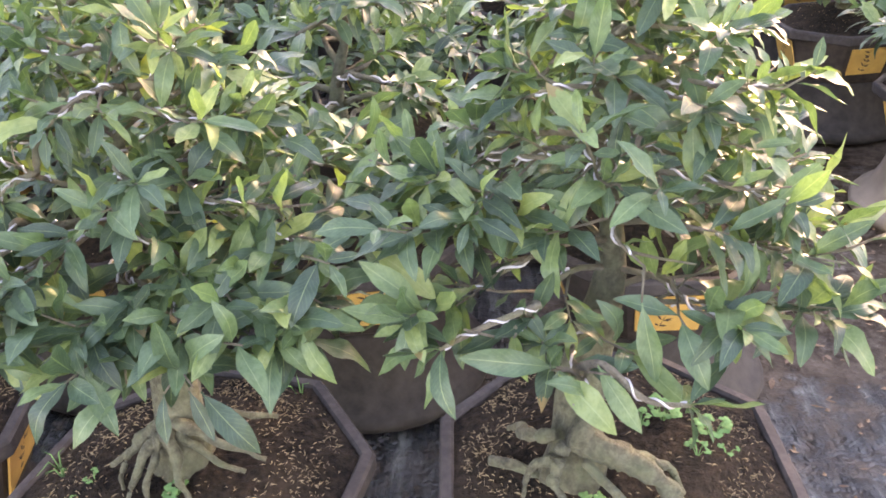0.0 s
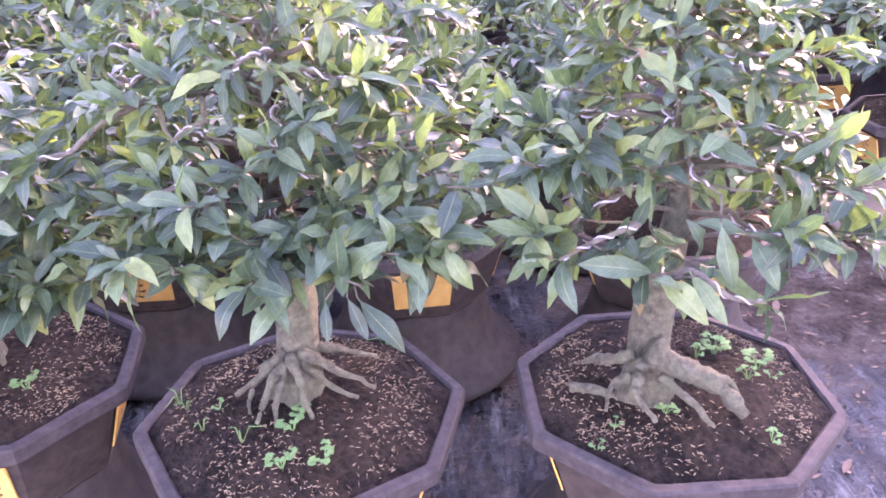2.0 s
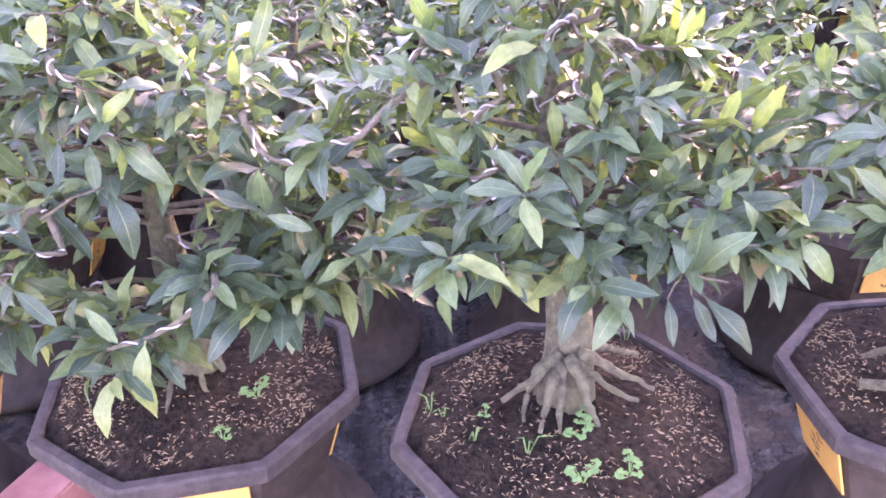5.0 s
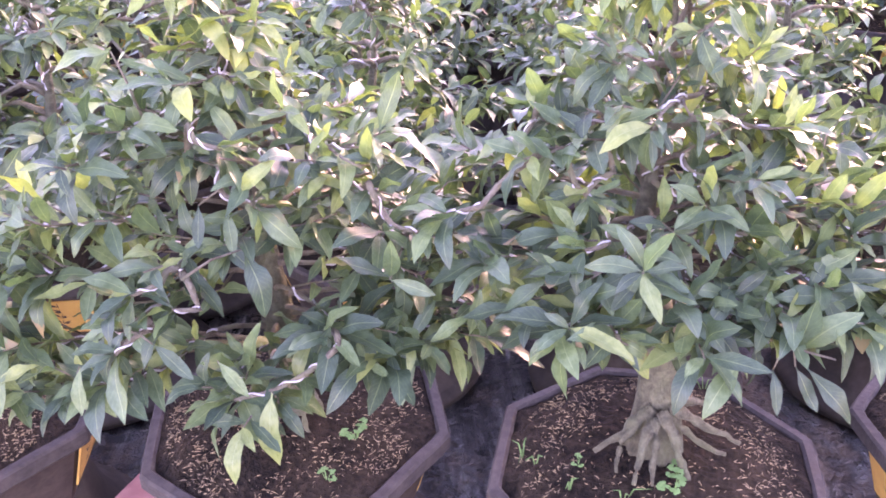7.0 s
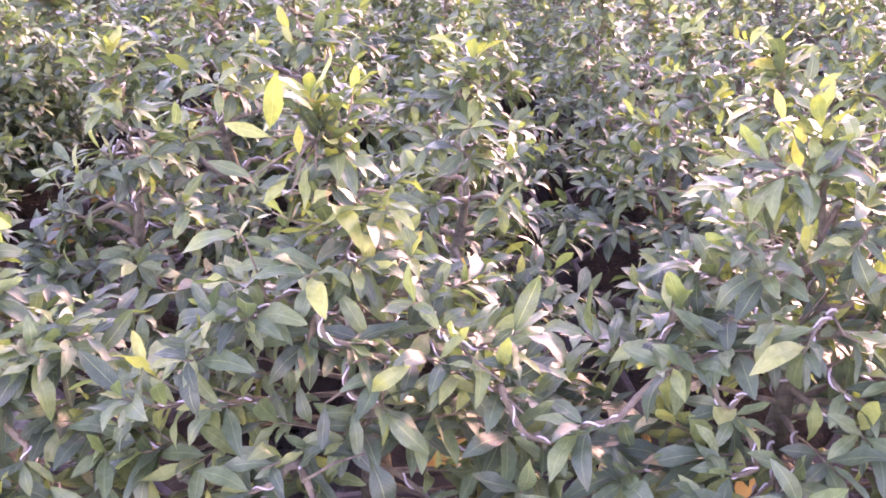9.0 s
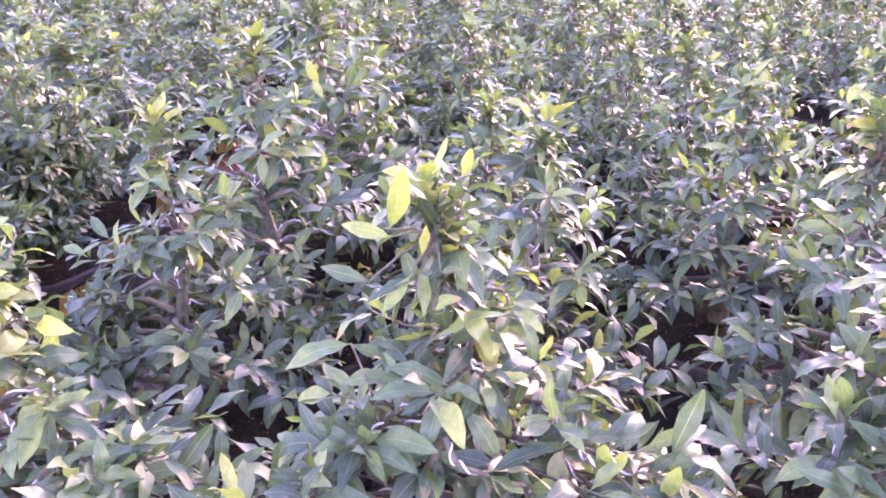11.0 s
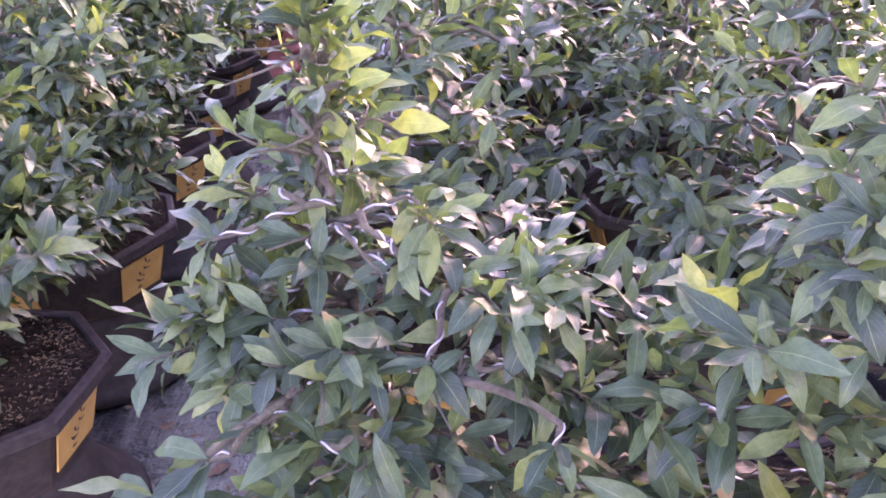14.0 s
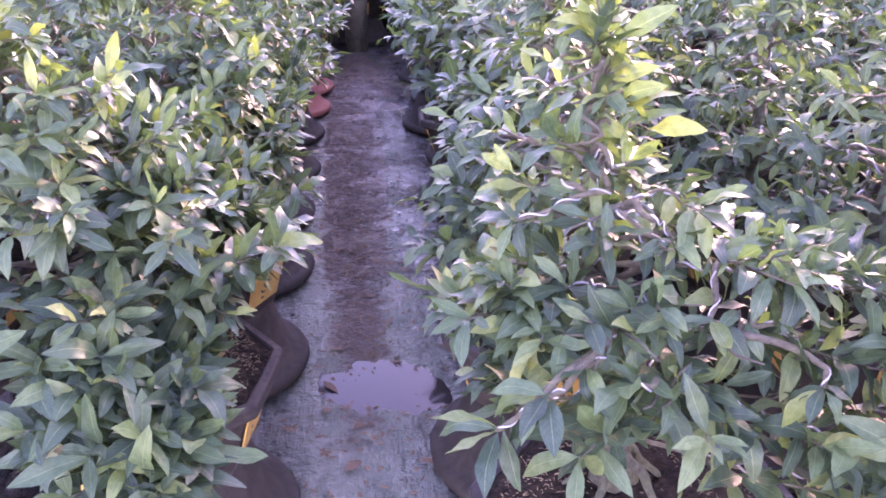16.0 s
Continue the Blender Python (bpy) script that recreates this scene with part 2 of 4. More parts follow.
# ---- mesh helpers ----
def mesh_of(name, verts, faces, mats, uvs=None, face_mats=None, smooth=True):
    me = bpy.data.meshes.new(name)
    me.from_pydata([tuple(v) for v in verts], [], [tuple(f) for f in faces])
    for m in mats:
        me.materials.append(m)
    if uvs is not None:
        layer = me.uv_layers.new(name="UVMap")
        loops = np.empty(len(me.loops), dtype=np.int32)
        me.loops.foreach_get("vertex_index", loops)
        layer.data.foreach_set("uv", np.asarray(uvs, dtype=np.float32)[loops].ravel())
    if face_mats is not None:
        me.polygons.foreach_set("material_index", np.asarray(face_mats, dtype=np.int32))
    if smooth:
        me.polygons.foreach_set("use_smooth", np.ones(len(me.polygons), dtype=bool))
    me.update()
    return me


def part(name, me, parent, label="", kind=""):
    ob = new(name, me)
    ob.parent = parent
    return tagged(ob, label, kind=kind)


class Build:
    """Collects verts and faces of one mesh."""

    def __init__(self):
        self.v, self.f = [], []

    def tube(self, pts, radii, sides=6, lump=0.0, rnd=None):
        pts = [Vector(p) for p in pts]
        base, n = len(self.v), len(pts)
        ref = Vector((0.31, 0.52, 0.79))
        for i, q in enumerate(pts):
            d = (pts[min(i + 1, n - 1)] - pts[max(i - 1, 0)]).normalized()
            a = d.cross(ref).normalized()
            b = d.cross(a)
            for k in range(sides):
                w = 2 * math.pi * k / sides
                r = radii[i] * (1 + (rnd.uniform(-lump, lump) if lump else 0))
                self.v.append(q + (a * math.cos(w) + b * math.sin(w)) * r)
        for i in range(n - 1):
            for k in range(sides):
                k2 = (k + 1) % sides
                self.f.append((base + i * sides + k, base + i * sides + k2, base + (i + 1) * sides + k2, base + (i + 1) * sides + k))
        self.f.append(tuple(base + k for k in reversed(range(sides))))
        self.f.append(tuple(base + (n - 1) * sides + k for k in range(sides)))

    def mesh(self, name, mat, smooth=True):
        return mesh_of(name, self.v, self.f, [mat], smooth=smooth)


def smooth_path(pts, n):
    """Catmull-Rom through the points, n steps a span."""
    p = [Vector(q) for q in pts]
    p = [2 * p[0] - p[1]] + p + [2 * p[-1] - p[-2]]
    res = []
    for i in range(1, len(p) - 2):
        for k in range(n):
            s = k / n
            a, b, c_, d = p[i - 1], p[i], p[i + 1], p[i + 2]
            res.append(0.5 * ((2 * b) + (c_ - a) * s + (2 * a - 5 * b + 4 * c_ - d) * s * s + (3 * b - a - 3 * c_ + d) * s ** 3))
    res.append(p[-2])
    return res


def taper(n, a, b, power=1.0):
    return [a + (b - a) * (i / max(1, n - 1)) ** power for i in range(n)]


# ---- leaves ----
def leaf_shape(width, droop, fold, wave, twist, seg):
    """One leaf, 1 long on y, with its stalk at the origin: verts, faces, uvs."""
    r = random.Random(int(width * 1000 + droop * 100 + seg))
    bend = r.uniform(-0.12, 0.12)
    v, uv, f = [], [], []
    y = z = 0.0
    stalk = 0.07
    ts = [0.0] + [stalk + (1 - stalk) * i / seg for i in range(seg + 1)]
    last = 0.0
    for i, s in enumerate(ts):
        ang = 0.12 - droop * s
        y += (s - last) * math.cos(ang)
        z += (s - last) * math.sin(ang)
        last = s
        q = max(0.0, (s - stalk) / (1 - stalk))
        w = 0.012 if i <= 1 else width * 0.5 * (math.sin(math.pi * q) ** (0.82 if q < 0.5 else 0.64)) * (1 - 0.4 * max(0.0, q - 0.75) / 0.25) + 0.002
        if i == len(ts) - 1:
            w = 0.003
        tw = twist * q
        for side in (-1, 0, 1):
            wl = w * (1 + (r.uniform(-0.06, 0.05) if side and 1 < i < len(ts) - 1 else 0))
            up = abs(side) * wl * fold + wave * wl * math.sin(11 * q + side * 1.7 + bend * 20) * abs(side) + 0.02 * math.sin(6.5 * q + bend * 31)
            v.append((side * wl * math.cos(tw) + bend * q * q, y, z + up + side * wl * math.sin(tw)))
            uv.append((0.5 + 0.5 * side, s))
    for i in range(len(ts) - 1):
        for k in (0, 1):
            a = i * 3 + k
            f.append((a, a + 1, a + 4, a + 3))
    return np.array(v), np.array(f), np.array(uv)


LEAF_SHAPES = [leaf_shape(w, d, fo, wa, tw, 10) for w, d, fo, wa, tw in (
    (0.3, 0.6, 0.22, 0.22, 0.2), (0.33, 0.9, 0.18, 0.26, -0.4), (0.28, 0.3, 0.35, 0.2, 0.3), (0.31, 1.2, 0.15, 0.28, 0.5), (0.29, -0.1, 0.3, 0.22, -0.3), (0.26, 0.75, 0.45, 0.24, 0.5))]
LEAF_SHAPES_FAR = [leaf_shape(w, d, fo, wa, tw, 4) for w, d, fo, wa, tw in (
    (0.34, 0.5, 0.3, 0.16, 0.1), (0.37, 0.85, 0.22, 0.2, -0.3), (0.32, 0.2, 0.4, 0.16, 0.35), (0.3, 1.05, 0.35, 0.22, 0.4))]
LEAF_MESH = {}
for kind_name, mat in (("green", M_LEAF), ("young_lit", M_YOUNG_LIT)):
    LEAF_MESH[kind_name] = [mesh_of("leaf", v, f, [mat], uvs=uv) for v, f, uv in LEAF_SHAPES]


def leaf_matrix(at, way, up, size):
    y = way.normalized()
    z = (up - y * up.dot(y))
    if z.length < 0.05:
        z = y.orthogonal()
    z.normalize()
    x = y.cross(z)
    m = Matrix((x, y, z)).transposed().to_4x4()
    m = m @ Matrix.Diagonal((size, size, size, 1))
    m.translation = at
    return m


def joined_leaves(name, leaves, shapes, mats):
    """All the given leaves (matrix, young, shape) as one mesh."""
    vs, fs, us, fm, base = [], [], [], [], 0
    for m, young_lit, k in leaves:
        v, f, uv = shapes[k % len(shapes)]
        a = np.array(m)
        vs.append(v @ a[:3, :3].T + a[:3, 3])
        fs.append(f + base)
        us.append(uv)
        fm.append(np.full(len(f), 1 if young_lit else 0))
        base += len(v)
    return mesh_of(name, np.concatenate(vs), np.concatenate(fs), mats, np.concatenate(us), np.concatenate(fm))


# ---- trees ----
UP = Vector((0, 0, 1))


def rand_dir(r):
    return Vector((r.gauss(0, 1), r.gauss(0, 1), r.gauss(0, 1))).normalized()


def twig_leaves(r, pts, count, size, young_lit, droop, out):
    """Leaves set in a spiral on a twig, with a rosette at its tip."""
    n = len(pts)
    turn = r.uniform(0, 6.28)
    for i in range(count):
        s = 0.4 + 0.6 * (i / max(1, count - 1)) ** 0.6
        k = min(n - 2, int(s * (n - 1)))
        q = pts[k].lerp(pts[k + 1], s * (n - 1) - k)
        axis = (pts[k + 1] - pts[k]).normalized()
        side = axis.orthogonal().normalized()
        turn += 2.4
        side = (Matrix.Rotation(turn, 3, axis) @ side)
        tipness = max(0.0, (s - 0.75) / 0.25)
        side.z *= 0.6
        way = axis * (0.45 + 0.35 * tipness + r.uniform(-0.1, 0.2)) + side * (0.95 - 0.1 * tipness) + UP * (0.2 - droop * r.uniform(0.0, 1.7))
        up = (UP + rand_dir(r) * 0.28 + Vector((axis.x, axis.y, 0)) * 0.55).normalized()
        sz = size * (0.62 + 0.64 * r.random() ** 1.15) * (0.75 if tipness > 0.92 else 1.0)
        out.append((leaf_matrix(q, way, up, sz), r.random() < young_lit * (0.3 + tipness), r.randrange(100)))


def grow(r, foot, top, tips, fill, leaf, reach, low, dense=1.0, apex_young_lit=0.55, slim=1.15, deep=1.0):
    """Trunk path, branch paths and leaves of one wired tree. foot and top: ends of the trunk; tips: the ends of its set branches; fill: how many more
    branches there are; reach: the length of the lowest; low: the height of the lowest."""
    foot, top = Vector(foot), Vector(top)
    h = top.z - foot.z
    sway = [Vector((r.uniform(-0.03, 0.03), r.uniform(-0.03, 0.03), 0)) for _ in range(4)]
    trunk = smooth_path([foot, foot.lerp(top, 0.22) + sway[0] * 0.2, foot.lerp(top, 0.42) + sway[1] * 0.6, foot.lerp(top, 0.62) + sway[2], foot.lerp(top, 0.82) + sway[3] * 0.6, top], 4)

    def on_trunk(z):
        for a, b in zip(trunk, trunk[1:]):
            if b.z >= z:
                return a.lerp(b, max(0, (z - a.z) / max(1e-6, b.z - a.z)))
        return trunk[-1]

    ends = [Vector(q) for q in tips]
    golden = r.uniform(0, 6.28)
    for i in range(fill):
        u = (i + 0.5) / fill
        z = low + (top.z - low) * u ** 0.9
        golden += 2.4
        l = reach * (1 - max(0, (z - low) / (top.z + 0.04 - low))) ** slim * r.uniform(0.72, 1.1)
        c0 = on_trunk(z)
        ends.append(Vector((c0.x + math.cos(golden) * l, c0.y + math.sin(golden) * l * deep, z + r.uniform(-0.03, 0.05))))
    branches, twigs, leaves = [], [], []
    for e in ends:
        flat = math.hypot(e.x - foot.x, e.y - foot.y)
        z0 = max(foot.z + 0.09, min(top.z - 0.05, e.z - 0.12 * flat + r.uniform(-0.02, 0.02)))
        a = on_trunk(z0)
        d = e - a
        side = d.cross(UP).normalized() if d.length > 0.01 else Vector((1, 0, 0))
        path = smooth_path([a, a + d * 0.35 + side * r.uniform(-0.03, 0.03) + UP * r.uniform(0.0, 0.03), a + d * 0.7 + side * r.uniform(-0.03, 0.03) + UP * r.uniform(-0.01, 0.02), e], 4)
        branches.append(path)
        level = (e.z - low) / max(0.01, top.z - low)
        young_lit = apex_young_lit * max(0.0, level - 0.45) ** 1.2 + 0.02
        twig_leaves(r, path[len(path) // 2:], max(4, round(8 * dense)), leaf * (1.05 - 0.2 * level), young_lit, 0.27, leaves)
        steps = max(1, round(d.length / 0.06 * dense))
        for k in range(steps):
            s = 0.28 + 0.66 * (k + r.uniform(0.2, 0.8)) / steps
            i = min(len(path) - 2, int(s * (len(path) - 1)))
            q = path[i]
            ax = (path[i + 1] - path[i]).normalized()
            sgn = 1 if k % 2 else -1
            away = Vector((q.x - foot.x, q.y - foot.y, 0))
            away = away.normalized() if away.length > 0.02 else Vector((0, 0, 0))
            way = (ax * 0.6 + away * 0.5 + ax.cross(UP) * sgn * r.uniform(0.4, 0.9) + UP * r.uniform(-0.2, 0.4)).normalized()
            ln = r.uniform(0.04, 0.1)
            tw = [q, q + way * ln * 0.5 + rand_dir(r) * 0.006, q + way * ln + UP * 0.008]
            twigs.append(tw)
            twig_leaves(r, tw, max(3, round(r.uniform(5, 8) * (0.5 + 0.5 * dense))), leaf * r.uniform(0.85, 1.05) * (1.05 - 0.25 * level), young_lit, 0.22, leaves)
    # leader
    lead = trunk[-7:] + [trunk[-1] + Vector((r.uniform(-0.02, 0.02), r.uniform(-0.02, 0.02), 0.03))]
    twig_leaves(r, lead, round(22 * dense), leaf * 0.9, apex_young_lit * 1.3, -0.25, leaves)
    return trunk, branches, twigs, leaves


def wire_coil(path, radii, pitch, gauge, b, start=0.0):
    """Wire wound along a branch."""
    pts, ang = [], start
    for i in range(len(path) - 1):
        a, q = path[i], path[i + 1]
        d = q - a
        ax = d.normalized()
        s = ax.orthogonal().normalized()
        o = ax.cross(s)
        steps = max(2, int(d.length / pitch * 7))
        for k in range(steps):
            ang += d.length / steps / pitch * 2 * math.pi
            rr = radii[i] + (radii[i + 1] - radii[i]) * k / steps + gauge * 0.8
            pts.append(a + d * (k / steps) + (s * math.cos(ang) + o * math.sin(ang)) * rr)
    if len(pts) > 2:
        b.tube(pts, [gauge] * len(pts), 4)


def tree_thing(name, label, seed, foot, top, tips, fill, leaf, reach, low, singles=0, front=None, dense=1.0, roots=(), girth=0.03, group="", apex_young_lit=0.55, wires=0.6, slim=1.15, heroes=(), limbs=()):
    """A bonsai tree with trunk, roots, branches, wire and leaves; its origin is at the foot of the trunk."""
    r = random.Random(seed)
    base = Vector(foot)
    trunk, branches, twigs, leaves = grow(r, (0, 0, -0.02), Vector(top) - base, [Vector(q) - base for q in tips], fill, leaf, reach, low - base.z, dense, apex_young_lit, slim, 0.62 if singles else 1.0)
    chosen = []
    for *ends, young_lit in heroes:
        a, e = Vector(ends[:3]) - base, Vector(ends[3:]) - base
        mid = (a + e) / 2
        leaves = [q for q in leaves if not (abs(q[0].translation.x - mid.x) < 0.028 and abs(q[0].translation.z - mid.z) < 0.03 and mid.y - 0.16 < q[0].translation.y < mid.y + 0.01)]
        lit = (UP + Vector((0, -0.7, 0)) + rand_dir(r) * 0.6).normalized()
        k = (0, 4, 2, 1)[r.randrange(4)]
        tip = Vector(LEAF_SHAPES[k][0][-2])
        m = leaf_matrix(a, e - a, lit, (e - a).length / tip.length)
        m = Matrix.Translation(a) @ ((m.to_3x3() @ tip).rotation_difference(e - a).to_matrix().to_4x4() @ m.to_3x3().to_4x4())
        chosen.append((m, bool(young_lit), k))
        near = min((q for p in branches + [trunk[5:]] for q in p), key=lambda q: (q - a).length)
        twigs.append([near.copy(), near.lerp(a, 0.5) + UP * 0.006, a])
    outer = []
    for pts in limbs:
        pts = [Vector(q) - base for q in pts]
        seen = smooth_path(pts, 5)
        for q in seen:
            leaves = [f for f in leaves if not (-0.012 < q.y - f[0].translation.y < 0.15 and abs(f[0].translation.x - q.x) < 0.03 and abs(f[0].translation.z - q.z - 0.45 * (q.y - f[0].translation.y)) < 0.024)]
        near = min((q for p in branches + [trunk[5:]] for q in p if q.y > pts[0].y + 0.02), key=lambda q: (q - pts[0]).length)
        outer.append((smooth_path([near, near.lerp(pts[0], 0.6) + UP * 0.008, pts[0]], 3), seen))
        twig_leaves(r, [seen[-3], seen[-2], seen[-1]], 7, leaf, 0.12, 0.2, chosen)
    leaves = chosen + leaves
    tree = tagged(new(name), label, "bonsai tree", group)
    tree.location = base
    b = Build()
    n = len(trunk)
    rad = [max(0.0036, girth * 0.86 * (1.0 - 0.93 * max(0.0, min(1.0, (i / (n - 1) - 0.24) / 0.46)) ** 0.85)) * (1 + 0.55 * max(0, 1 - i / 3.0) ** 2) for i in range(n)]
    b.tube(trunk, rad, 12 if singles else 7, 0.07, r)
    part("trunk", b.mesh("trunk", M_BARK), tree, "grey-green gnarled trunk")
    for pts, ra in roots:
        b = Build()
        p = smooth_path([Vector(q) - base for q in pts], 9)
        o = Vector((r.uniform(0, 9), r.uniform(0, 9), r.uniform(0, 9)))
        p = [q + noise.noise_vector(q * 38 + o) * 0.006 for q in p]
        b.tube(p, [ra * (0.66 if ra > 0.02 else 0.52) * (1.4 - 0.9 * (i / (len(p) - 1))) * (1 + 0.5 * noise.noise(q * 75 + o)) for i, q in enumerate(p)], 9, 0.1, r)
        part("root", b.mesh("root", M_BARK), tree)
    coils, coil = [], Build()

    def wound(*given):
        b_ = Build() if singles else coil
        wire_coil(*given[:4], b_, *given[4:])
        if singles:
            coils.append(b_)

    wound(trunk[11:-4], rad[11:-4], 0.04, 0.0016)
    if singles:
        for i, p in enumerate(branches):
            b = Build()
            b.tube(p, taper(len(p), 0.0044, 0.0012), 6, 0.1, r)
            part("branch", b.mesh("branch", M_TWIG), tree)
            if r.random() < wires and p[-1].z < trunk[-1].z - 0.12:
                wound(p[4:-1], taper(len(p), 0.0044, 0.0012)[4:], r.uniform(0.03, 0.045), 0.0016, r.uniform(0, 6))
        for inner, seen in outer:
            b = Build()
            p = inner[:-1] + seen
            b.tube(p, taper(len(p), 0.0048, 0.0024), 6, 0.1, r)
            part("branch", b.mesh("branch", M_TWIG), tree)
            wound(seen, taper(len(seen), 0.0036, 0.0022), r.uniform(0.03, 0.045), 0.0012, r.uniform(0, 6))
        b = Build()
        for tw in twigs:
            b.tube(tw, taper(len(tw), 0.0019, 0.0011), 4)
        part("fine_twig_growth", b.mesh("fine_twig_growth", M_TWIG), tree, kind="stuff")
    else:
        b = Build()
        for i, p in enumerate(branches):
            b.tube(p[::2] + [p[-1]], taper(len(p[::2]) + 1, 0.007, 0.002), 4)
            if i % 3 == 0:
                wound(p[:-1:2], taper(len(p[:-1:2]), 0.007, 0.003), 0.06, 0.0022)
        part("branch_growth", b.mesh("branch_growth", M_TWIG), tree, kind="stuff")
    for b in coils:
        part("wire", b.mesh("wire", M_WIRE), tree, "silvery aluminium training wire")
    if not singles:
        part("wire", coil.mesh("wire", M_WIRE), tree, "silvery aluminium training wire", "stuff")
    if singles:
        # the outermost leaves on the open side are pieces of their own
        leaves = chosen + sorted(leaves[len(chosen):], key=lambda q: -(q[0].translation.dot(Vector(front)) + 0.25 * q[0].translation.z))
        for m, young_lit, k in leaves[:singles]:
            lf = part("leaf", LEAF_MESH["young_lit" if young_lit else "green"][k % 6], tree)
            lf.matrix_basis = m
        rest, shapes = leaves[singles:], LEAF_SHAPES
    else:
        rest, shapes = leaves, LEAF_SHAPES_FAR
    if rest:
        part("foliage", joined_leaves("foliage", rest, shapes, [M_LEAVES, M_YOUNGS_LIT]), tree, "dense pointed green leaves", "stuff")
    return tree


# ---- pots ----
RIM = 0.352
SOIL = 0.345
MOUND = 0.042


def octagon(rad, z):
    """An octagon with softly rounded, worn corners and slightly uneven sides."""
    ring = []
    for k in range(8):
        a = radians(22.5 + 45 * k)
        pts = [Vector((rad * q * math.cos(a + radians(da)), rad * q * math.sin(a + radians(da)), z)) for da, q in ((-5.5, 0.957), (0, 0.985), (5.5, 0.957), (39.5, 0.957))]
        for q in (pts[0], pts[1], pts[2], pts[2].lerp(pts[3], 0.33), pts[2].lerp(pts[3], 0.67)):
            n = 1 + 0.006 * noise.noise(Vector((q.x * 17, q.y * 17, z * 30)))
            ring.append((q.x * n, q.y * n, z + 0.0012 * noise.noise(Vector((q.x * 23, q.y * 23, 5.0)))))
    return ring


def rings_mesh(name, rings, mat, close=True, smooth=False):
    v = [q for ring in rings for q in ring]
    n, f = len(rings[0]), []
    for i in range(len(rings) - 1):
        for k in range(n):
            k2 = (k + 1) % n
            f.append((i * n + k, i * n + k2, (i + 1) * n + k2, (i + 1) * n + k))
    if close:
        f.append(tuple(reversed(range(n))))
    return mesh_of(name, v, f, [mat], smooth=smooth)


def soil_mesh(seed, rad, fine):
    r = random.Random(seed)
    steps = 22 if fine else 5
    v, f = [(0, 0, MOUND)], []
    seg = 80 if fine else 16
    for i in range(1, steps + 1):
        q = i / steps
        for k in range(seg):
            a = 2 * math.pi * k / seg
            edge = rad * 0.924 / max(abs(math.cos((a + math.pi / 8) % (math.pi / 4) - math.pi / 8)), 0.9)
            x, y = math.cos(a) * edge * q, math.sin(a) * edge * q
            z = MOUND * (1 - q ** 2) + (noise.noise(Vector((x * 22, y * 22, seed))) * 0.006 + noise.noise(Vector((x * 70, y * 70, seed))) * 0.005 + noise.noise(Vector((x * 160, y * 160, seed))) * 0.003 if fine else 0)
            v.append((x, y, z))
    for k in range(seg):
        f.append((0, 1 + k, 1 + (k + 1) % seg))
    for i in range(steps - 1):
        for k in range(seg):
            k2 = (k + 1) % seg
            f.append((1 + i * seg + k, 1 + (i + 1) * seg + k, 1 + (i + 1) * seg + k2, 1 + i * seg + k2))
    return mesh_of("soil", v, f, [M_SOIL])


def husk_mesh(seed, rad, count):
    r = random.Random(seed)
    v, f = [], []
    for _ in range(count):
        a, q = r.uniform(0, 6.28), math.sqrt(r.random()) * 0.97
        thick = 0.5 + noise.noise(Vector((math.cos(a) * q * 3.4, math.sin(a) * q * 3.4, seed + 0.5)))
        if r.random() > 0.06 + 0.94 * q ** 2.4 * (-0.1 + 1.5 * thick):
            continue
        x, y = math.cos(a) * rad * 0.93 * q, math.sin(a) * rad * 0.93 * q
        z = MOUND * (1 - q * q) + noise.noise(Vector((x * 22, y * 22, seed))) * 0.006 + 0.004
        w = r.uniform(0, 6.28)
        l, wd = 0.002 + 0.0036 * r.random() ** 1.4, r.uniform(0.0003, 0.00055)
        d, s = Vector((math.cos(w), math.sin(w), r.uniform(-0.3, 0.3))), Vector((-math.sin(w), math.cos(w), r.uniform(-0.3, 0.3)))
        c0 = Vector((x, y, z))
        i = len(v)
        v += [c0 - d * l, c0 + s * wd + UP * 0.0005, c0 + d * l, c0 - s * wd, c0 + UP * 0.0016]
        f += [(i, i + 3, i + 4), (i + 3, i + 2, i + 4), (i + 2, i + 1, i + 4), (i + 1, i, i + 4)]
    return mesh_of("husks", v, f, [M_HUSK], smooth=False)


def painted_spray(w, h, seed):
    """A painted spray of bamboo: a bent stem with slim leaf strokes, in the panel's plane (x across, z up)."""
    r = random.Random(seed)
    v, f = [], []

    def stroke(x, z, ang, ln, wd):
        i = len(v)
        dx, dz = math.cos(ang), math.sin(ang)
        v.extend([(x, -0.0012, z), (x + dx * ln * 0.5 - dz * wd, -0.0012, z + dz * ln * 0.5 + dx * wd), (x + dx * ln, -0.0012, z + dz * ln), (x + dx * ln * 0.5 + dz * wd, -0.0012, z + dz * ln * 0.5 - dx * wd)])
        f.append((i, i + 3, i + 2, i + 1))

    x, z, ang = -w * 0.12, -h * 0.42, 1.25
    for k in range(5):
        stroke(x, z, ang, h * 0.22, 0.0011)
        for _ in range(3):
            stroke(x, z + h * 0.05, ang + r.choice((-1, 1)) * r.uniform(0.5, 1.3), h * r.uniform(0.14, 0.26), 0.0024)
        x, z = x + math.cos(ang) * h * 0.19, z + math.sin(ang) * h * 0.19
        ang += r.uniform(-0.25, 0.35)
    return mesh_of("painted_spray", v, f, [M_INK], smooth=False)


